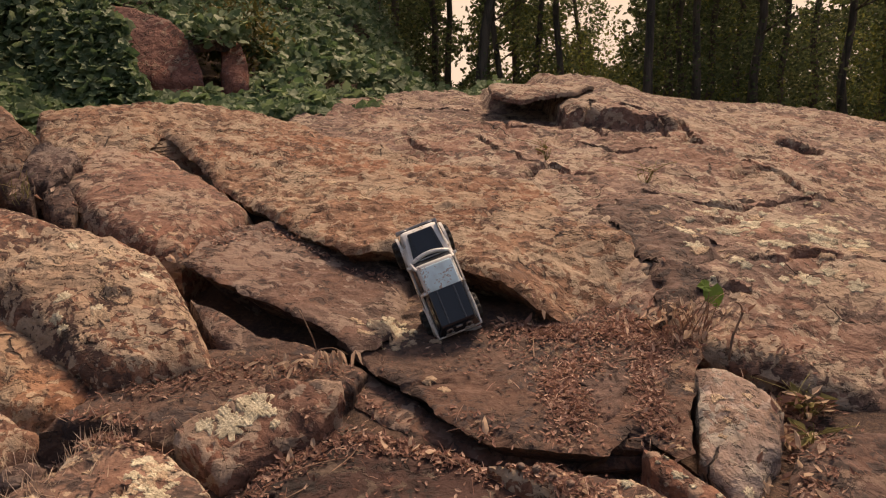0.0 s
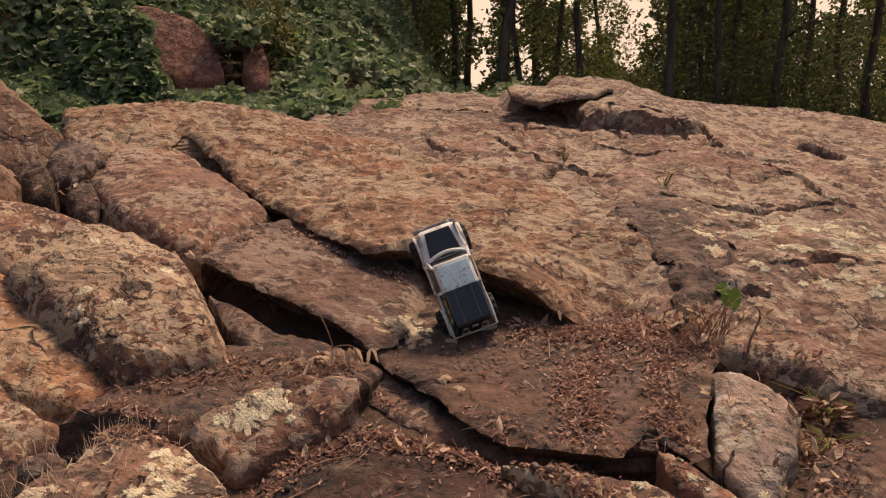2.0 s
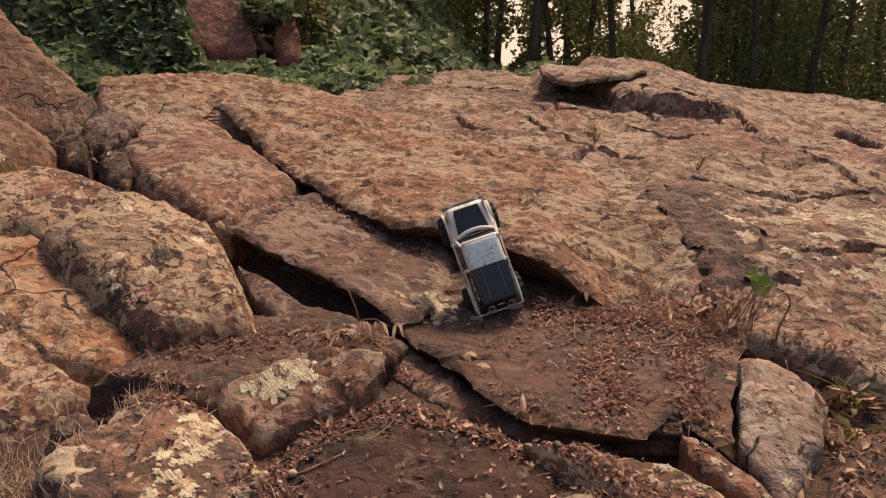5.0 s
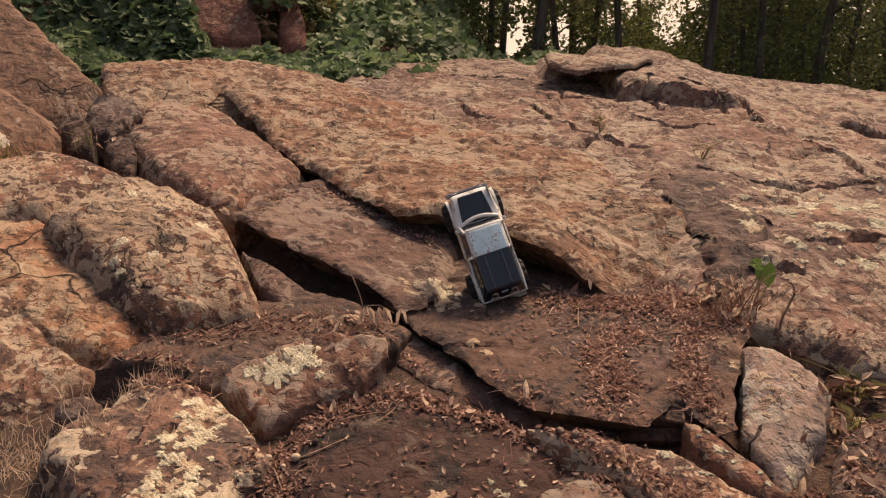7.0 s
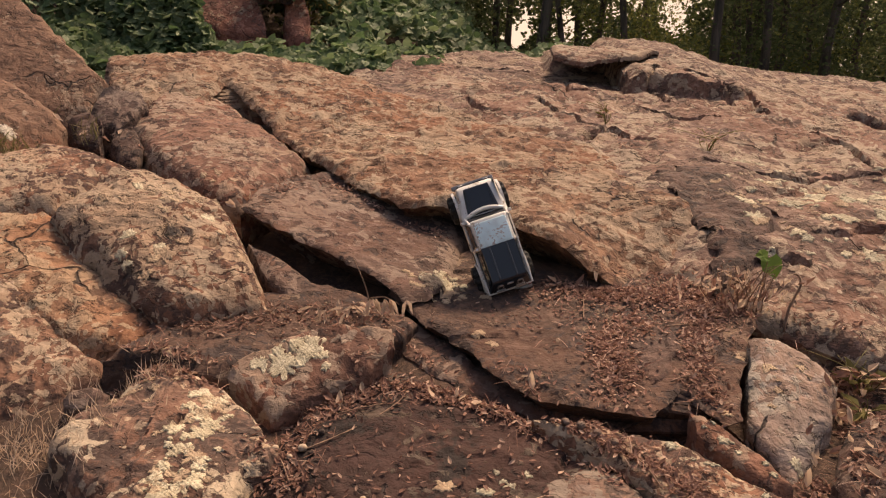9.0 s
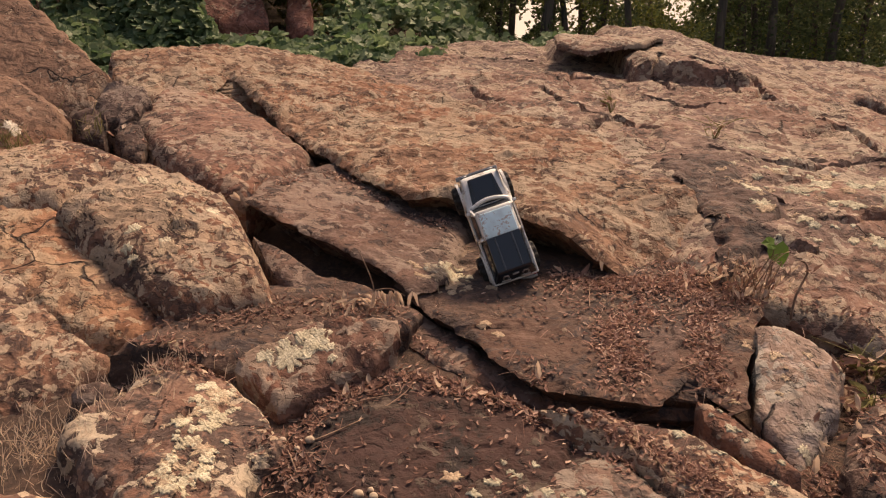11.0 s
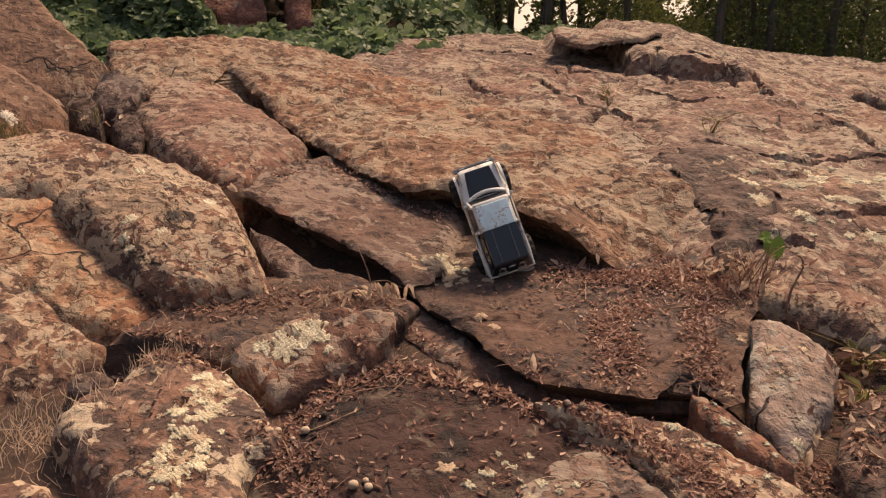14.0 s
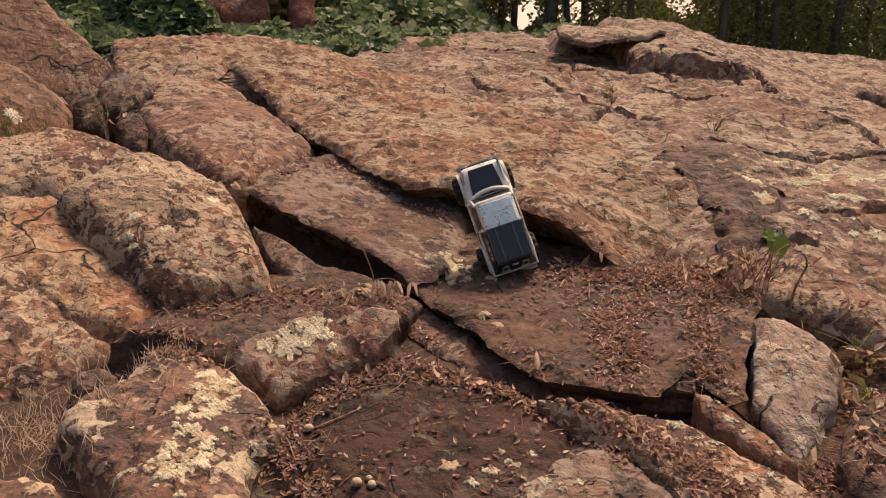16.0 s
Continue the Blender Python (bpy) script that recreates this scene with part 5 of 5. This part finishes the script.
def lichen(x, y, size, mat, seed, squash=0.8, label="crusty pale lichen patch"):
    """A thin scalloped crust lying on the rock at (x, y)."""
    host = rock_under(x, y)
    if host is None:
        return
    rings, spokes = (6, 40) if size < 0.022 else (9, 56)
    a = np.arange(spokes) * 2 * math.pi / spokes
    rim = size * (1 + 0.50 * vnoise(np.cos(a) * 1.6 + seed, np.sin(a) * 1.3, a * 0, seed) + 0.34 * vnoise(np.cos(a) * 4 + seed, np.sin(a) * 4, a * 0, seed + 1) + 0.30 * vnoise(np.cos(a) * 10, np.sin(a) * 10 + seed, a * 0, seed + 2))
    V, F = [], []
    for i in range(rings + 1):
        for j in range(spokes):
            r = rim[j] * i / rings
            px, py = x + r * math.cos(a[j]), y + r * math.sin(a[j]) * squash
            p, n = drop(px, py)
            lift = (0.003 + 0.0012 * math.sin(px * 420) * math.cos(py * 510)) * (1 if i < rings else -0.6)
            V.append(p + Vector((0, -0.3, 0.95)) * lift)
            if i:
                k = (j + 1) % spokes
                F.append(((i - 1) * spokes + j, i * spokes + j, i * spokes + k, (i - 1) * spokes + k))
    if drop(x, y)[1].z < 0.6:
        return
    if max(max(V[i].z for i in f) - min(V[i].z for i in f) for f in F) < 0.024:
        mesh_object("lichen_patch", V, F, mat, host, True, label)


LICHENS = [(-1.22, 2.40, 0.042, PALE_CRUST), (-1.235, 2.375, 0.02, PALE_CRUST), (-1.10, 2.385, 0.030, TAN_CRUST), (-0.58, 2.062, 0.045, PALE_CRUST), (-0.536, 2.09, 0.04, PALE_CRUST), (-0.596, 2.029, 0.035, PALE_CRUST), (-0.663, 2.03, 0.022, PALE_CRUST),
           (-0.04, 2.275, 0.020, TAN_CRUST),
           (0.0, 2.235, 0.020, TAN_CRUST), (0.86, 1.92, 0.026, PALE_CRUST), (0.80, 1.86, 0.02, PALE_CRUST), (0.55, 1.80, 0.03, GREEN_CRUST), (0.64, 1.77, 0.025, GREEN_CRUST), (0.71, 1.72, 0.025, GREEN_CRUST),
           (0.62, 1.90, 0.016, TAN_CRUST), (-0.10, 1.66, 0.02, TAN_CRUST), (-2.50, 3.83, 0.045, WHITE_CRUST), (-2.06, 3.08, 0.03, WHITE_CRUST), (1.2, 3.2, 0.06, GREEN_CRUST), (1.35, 3.05, 0.05, GREEN_CRUST), (1.3, 3.4, 0.06, TAN_CRUST)]
CROWDS = [(-0.17, 2.53, 0.05, 46, TAN_CRUST), (-0.17, 2.61, 0.055, 30, PALE_CRUST), (-0.20, 2.58, 0.06, 26, TAN_CRUST), (-0.556, 2.067, 0.045, 30, PALE_CRUST), (0.58, 1.79, 0.06, 16, GREEN_CRUST), (0.68, 1.74, 0.05, 10, GREEN_CRUST),
          (0.02, 1.66, 0.08, 8, GREEN_CRUST), (0.15, 1.55, 0.10, 12, GREEN_CRUST), (-1.0, 1.88, 0.12, 18, TAN_CRUST), (-1.9, 2.85, 0.12, 12, TAN_CRUST), (0.85, 2.1, 0.08, 8, TAN_CRUST), (-0.85, 3.75, 0.2, 12, TAN_CRUST)]
crowd_rng = np.random.default_rng(77)
for k, (x, y, spread, n, mat) in enumerate(CROWDS):
    for i in range(n):
        lichen(x + spread * crowd_rng.normal() * 0.8, y + spread * crowd_rng.normal() * 0.6, crowd_rng.uniform(0.006, 0.019), mat, 900 + 40 * k + i)
for i, (x, y, size, mat) in enumerate(LICHENS):
    lichen(x, y, size, mat, 300 + i)
r = np.random.default_rng(8)
BAND = np.array([(-0.749, 1.894), (-0.745, 1.739), (-0.733, 1.566), (-0.709, 1.478)])
for i in range(110):
    t = 2.999 * r.random()
    p = BAND[int(t)] + (BAND[int(t) + 1] - BAND[int(t)]) * (t % 1)
    lichen(p[0] + 0.035 * r.normal(), p[1] + 0.02 * r.normal(), 0.007 + 0.022 * r.random() ** 2, (PALE_CRUST, PALE_CRUST, TAN_CRUST)[i % 3], 1500 + i)
for i in range(170):
    lichen(0.9 + 0.9 * r.random() ** 0.8, r.uniform(2.7, 3.65), 0.010 + 0.034 * r.random() ** 2, (GREEN_CRUST, TAN_CRUST, PALE_CRUST)[i % 3], 500 + i)
for i in range(26):
    lichen(-1.15 + 0.16 * r.normal(), 2.52 + 0.10 * r.normal(), r.uniform(0.010, 0.026), (TAN_CRUST, TAN_CRUST, PALE_CRUST)[i % 3], 600 + i)
for i in range(16):
    lichen(-1.2 + 0.16 * r.normal(), 3.02 + 0.08 * r.normal(), r.uniform(0.010, 0.022), TAN_CRUST, 700 + i)
for i in range(18):
    lichen(-0.6 + 0.14 * r.normal(), 3.55 + 0.12 * r.normal(), r.uniform(0.012, 0.035), TAN_CRUST, 800 + i)


# ---- sprigs, stems and pebbles ----
def stem(points, r0, r1, mat, name, parent=None, sides=6):
    pts = [Vector(p) for p in points]
    fine = []
    for i in range(len(pts) - 1):
        a, b = pts[max(i - 1, 0)], pts[min(i + 2, len(pts) - 1)]
        for k in range(5):
            t = k / 5
            h = pts[i].lerp(pts[i + 1], t)
            bow = (pts[i] + pts[i + 1] - a - b) * 0.5 * t * (1 - t) * 0.5
            fine.append(h + bow)
    fine.append(pts[-1])
    n = len(fine)
    V, F = tube(fine, [r0 + (r1 - r0) * i / (n - 1) for i in range(n)], sides)
    return mesh_object(name, V, F, mat, parent)


def big_leaf(name, base, way, up, size, mat, parent, shape, faces, curl=0.0):
    way, up = Vector(way).normalized(), Vector(up)
    up = (up - way * up.dot(way)).normalized()
    side = way.cross(up)
    V = [Vector(base) + size * (x * side + (y - 0.3 * curl * y * y) * way + (z - curl * y * y) * up) for x, y, z in shape.tolist()]
    return mesh_object(name, V, faces, mat, parent, False)


def withered_sprig():
    t = new("withered_sprig")
    t.location = (0, 0, 0)
    tagged(t, "withered sprig with curled tan leaves leaning on a ledge", "sprig")
    stem([(-0.403, 2.35, 0.69), (-0.405, 2.36, 0.757), (-0.425, 2.36, 0.82), (-0.457, 2.37, 0.885)], 0.003, 0.0018, TWIG, "stem", t)
    stem([(-0.403, 2.36, 0.755), (-0.46, 2.35, 0.735), (-0.54, 2.35, 0.71)], 0.002, 0.001, TWIG, "branch", t)
    stem([(-0.403, 2.36, 0.755), (-0.35, 2.345, 0.768), (-0.30, 2.33, 0.75)], 0.002, 0.001, TWIG, "branch", t)
    r = np.random.default_rng(4)
    for i in range(24):
        left = i < 12
        base = (-0.58 + 0.15 * r.random(), 2.30 + 0.015 * r.normal(), 0.725 + 0.025 * r.random()) if left else (-0.39 + 0.12 * r.random(), 2.30, 0.775)
        way = (0.9 * r.normal(), -0.35, -0.35) if left else (1.1 * (r.random() - 0.40), -0.3, -0.8)
        big_leaf("leaf", base, way, (0.5 * r.normal(), -0.8, 0.7), r.uniform(0.04, 0.065), PALE_LEAF, t, CURL_SHAPE * np.array([0.55, 1, 1]), CURL_FACES, r.uniform(-0.3, 0.4))
    return t


withered_sprig()


def weed():
    t = new("weed")
    tagged(t, "small weed with one fresh green leaf among dead stalks", "weed")
    p, _ = drop(0.82, 2.5)
    stem([p, (0.86, 2.51, 0.84), (0.90, 2.52, 0.905)], 0.003, 0.002, TWIG, "stem", t)
    big_leaf("green_leaf", (0.90, 2.515, 0.925), (0.25, -0.35, -0.75), (0.1, -0.9, 0.5), 0.075, GREEN_LEAF, t, IVY_SHAPE, IVY_FACES, 0.1)
    big_leaf("green_leaf", (0.895, 2.52, 0.93), (-0.6, -0.2, 0.1), (0.1, -0.8, 0.6), 0.045, GREEN_LEAF, t, IVY_SHAPE, IVY_FACES, 0.2)
    r = np.random.default_rng(14)
    for i in range(30):
        a = p + Vector((0.05 * r.normal(), 0.03 * r.normal(), -0.01))
        b = a + Vector((0.035 * r.normal(), 0.02 * r.normal(), r.uniform(0.05, 0.13)))
        c = b + Vector((0.03 * r.normal(), -0.02, r.uniform(-0.02, 0.05)))
        stem([a, b, c], 0.0022, 0.001, (TWIG, PALE_LEAF)[i % 2], "stalk", t, 5)
    for i in range(84):
        a = p + Vector((0.075 * r.normal(), 0.04 * r.normal() - 0.02, r.uniform(0.0, 0.11)))
        big_leaf("dry_leaf", a, r.normal(size=3), (0, -0.4, 1), r.uniform(0.025, 0.05), (DEAD_LEAF, PALE_LEAF, PALE_LEAF)[i % 3], t, CURL_SHAPE * np.array([0.7, 1, 1]), CURL_FACES, 0.3)
    return t


weed()
t = stem([(0.945, 2.43, 0.70), (0.955, 2.44, 0.78), (0.985, 2.45, 0.85), (0.975, 2.45, 0.885), (0.96, 2.45, 0.89)], 0.0045, 0.0035, TWIG, "bent_stalk")
tagged(t, "pale bent woody stalk rising beside a rock", "stalk")


def rosette(x, y, seed, count, size, label):
    t = new("withered_plant")
    tagged(t, label, "plant")
    p, _ = drop(x, y)
    r = np.random.default_rng(seed)
    for i in range(count):
        a = r.uniform(0, 2 * math.pi)
        base = p + Vector((0.02 * math.cos(a), 0.02 * math.sin(a), 0.02 + 0.05 * r.random()))
        big_leaf("leaf", base, (math.cos(a), math.sin(a), r.uniform(-0.1, 0.8)), (0, -0.2, 1), size * r.uniform(0.6, 1.2), (PALE_LEAF, GRASS, DEAD_LEAF)[i % 3], t, CURL_SHAPE * np.array([0.8, 1, 1]), CURL_FACES, r.uniform(0.1, 0.5))
    for i in range(7):
        stem([p, p + Vector((0.03 * r.normal(), 0.03 * r.normal(), 0.06)), p + Vector((0.08 * r.normal(), 0.05 * r.normal(), 0.11))], 0.002, 0.001, GRASS, "stalk", t, 5)
    return t


rosette(1.12, 2.24, 31, 34, 0.075, "wilting plant with curled yellowing leaves in a gap")
rosette(1.05, 2.05, 32, 16, 0.065, "clump of curled dead leaves on the soil")
rosette(0.53, 3.97, 33, 14, 0.055, "small dry weed rooted in a rock crack")
rosette(0.98, 3.70, 34, 9, 0.04, "thin brown weed growing from bare rock")
t = stem([drop(-0.46, 1.74)[0] + Vector((0, 0, 0.004)), drop(-0.38, 1.80)[0] + Vector((0, 0, 0.007)), drop(-0.30, 1.89)[0] + Vector((0, 0, 0.007)), drop(-0.25, 1.97)[0] + Vector((0, 0, 0.006)), drop(-0.235, 2.01)[0] + Vector((0, 0, 0.005))], 0.0022, 0.0016, TWIG, "twig")
tagged(t, "thin pale twig lying on a dark slab", "twig")


def pebble_material():
    n = Nodes("pebble", 0.8)
    a = n.noise(70, 4)
    return n.finish(n.mix(n.ramp(a, 0.4, 0.6), (0.42, 0.33, 0.24), (0.27, 0.19, 0.13)), a, 0.4, 0.003)


PEBBLE = pebble_material()
r = np.random.default_rng(3)
for i, (x, y, s) in enumerate([(-0.53, 1.72, 0.010), (-0.50, 1.74, 0.009), (-0.465, 1.74, 0.012), (-0.31, 1.575, 0.013), (-0.275, 1.58, 0.011), (-0.285, 1.60, 0.008), (-0.49, 1.71, 0.008),
                               (0.20, 1.85, 0.012), (0.24, 1.84, 0.013), (0.28, 1.82, 0.011), (0.32, 1.80, 0.012), (0.17, 1.87, 0.010), (-0.44, 1.73, 0.008), (-0.43, 1.80, 0.009)]):
    p, _ = drop(x, y)
    bm = bmesh.new()
    bmesh.ops.create_icosphere(bm, subdivisions=3, radius=s)
    for v in bm.verts:
        v.co *= 1 + 0.12 * noise.noise(v.co * 90 + Vector((i * 5, 0, 0)))
        v.co.z *= 0.85
        v.co += p + Vector((0, 0, s * 0.7))
    me = bpy.data.meshes.new("pebble")
    bm.to_mesh(me)
    bm.free()
    me.polygons.foreach_set("use_smooth", [True] * len(me.polygons))
    me.materials.append(PEBBLE if i < 7 else ROCKS["brown"])
    tagged(new("pebble", me), "small round pale pebble on soil" if i < 7 else "small brown pebble on soil", "pebble", "pebbles")

# broken twigs among the litter
r = np.random.default_rng(66)
for x, y in [(0.45, 2.3), (0.6, 2.35), (0.3, 2.45), (0.55, 2.05), (0.2, 1.88), (0.0, 1.95), (-0.35, 1.93), (-0.75, 2.27), (-0.95, 2.05), (1.0, 2.1), (0.92, 1.9), (1.08, 2.25), (0.38, 1.72), (-0.5, 1.68), (0.72, 2.45)]:
    a, l = r.uniform(0, math.pi), r.uniform(0.03, 0.075)
    p0, p1, p2 = [drop(x + k * l * math.cos(a), y + k * l * math.sin(a))[0] + Vector((0, 0, 0.007)) for k in (-1, 0, 1)]
    if max(p0.z, p1.z, p2.z) - min(p0.z, p1.z, p2.z) < 0.07:
        tagged(stem([p0, p1 + Vector((0, 0, 0.006)), p2], 0.0022, 0.0014, TWIG, "twig"), "short dry twig lying among dead leaves", "twig", "twigs")

# large curled leaves lying about
r = np.random.default_rng(41)
for k, (x, y, n, sx, sy) in enumerate([(-0.04, 2.0, 9, 0.05, 0.012), (-0.12, 2.02, 4, 0.03, 0.02), (-0.42, 1.97, 6, 0.04, 0.03), (1.03, 2.1, 26, 0.06, 0.10), (0.93, 1.85, 22, 0.06, 0.09), (1.1, 2.3, 12, 0.06, 0.05), (0.8, 2.42, 8, 0.06, 0.04), (0.3, 2.6, 6, 0.06, 0.03), (0.70, 2.58, 16, 0.06, 0.04),
                                      (-0.45, 2.32, 8, 0.07, 0.02), (0.6, 2.58, 6, 0.1, 0.02), (-1.02, 2.9, 6, 0.04, 0.02), (-1.75, 3.30, 14, 0.09, 0.07), (-1.3, 2.98, 10, 0.08, 0.02), (0.1, 1.93, 6, 0.05, 0.03), (0.78, 2.86, 2, 0.04, 0.02)]):
    for i in range(n):
        p, nrm = drop(x + sx * r.normal(), y + sy * r.normal())
        ob = big_leaf("curled_leaf", p + nrm * 0.008, r.normal(size=3), nrm + Vector(r.normal(size=3) * 0.3), r.uniform(0.03, 0.055), PALE_LEAF if r.random() < 0.65 else DEAD_LEAF, None, CURL_SHAPE, CURL_FACES, r.uniform(-0.3, 0.4))
        tagged(ob, "curled dry tan leaf lying on rock", "leaf", "fallen leaves")


def grass(x, y, sx, sy, count, size, seed, label, mat):
    r = np.random.default_rng(seed)
    P, N = on_surface(np.array([x, y]) + r.normal(size=(count, 2)) * np.array([sx, sy]), 0.0)
    blade = np.array([(-0.02, 0, 0), (0.02, 0, 0), (0.018, 0.5, 0.03), (0.0, 1, -0.12), (-0.018, 0.5, 0.03)])
    ob = leaves("grass", P, size, mat, blade, [(0, 1, 2, 4), (4, 2, 3)], r, np.array([0, -1.0, 0.25]), 0.6, (0, -0.3, 2.2))
    tagged(ob, label, "grass", kind="stuff")


grass(-1.20, 1.76, 0.11, 0.08, 460, 0.044, 51, "dry straw coloured grass between boulders", PALE_LEAF)
grass(-2.02, 3.0, 0.06, 0.03, 130, 0.07, 52, "tuft of green grass behind a boulder", GRASS)
grass(-0.98, 1.98, 0.06, 0.03, 100, 0.05, 53, "thin dry grass in a rock hollow", PALE_LEAF)
grass(-1.879, 3.35, 0.05, 0.05, 60, 0.07, 54, "sparse green sprigs in a dark cleft", GRASS)
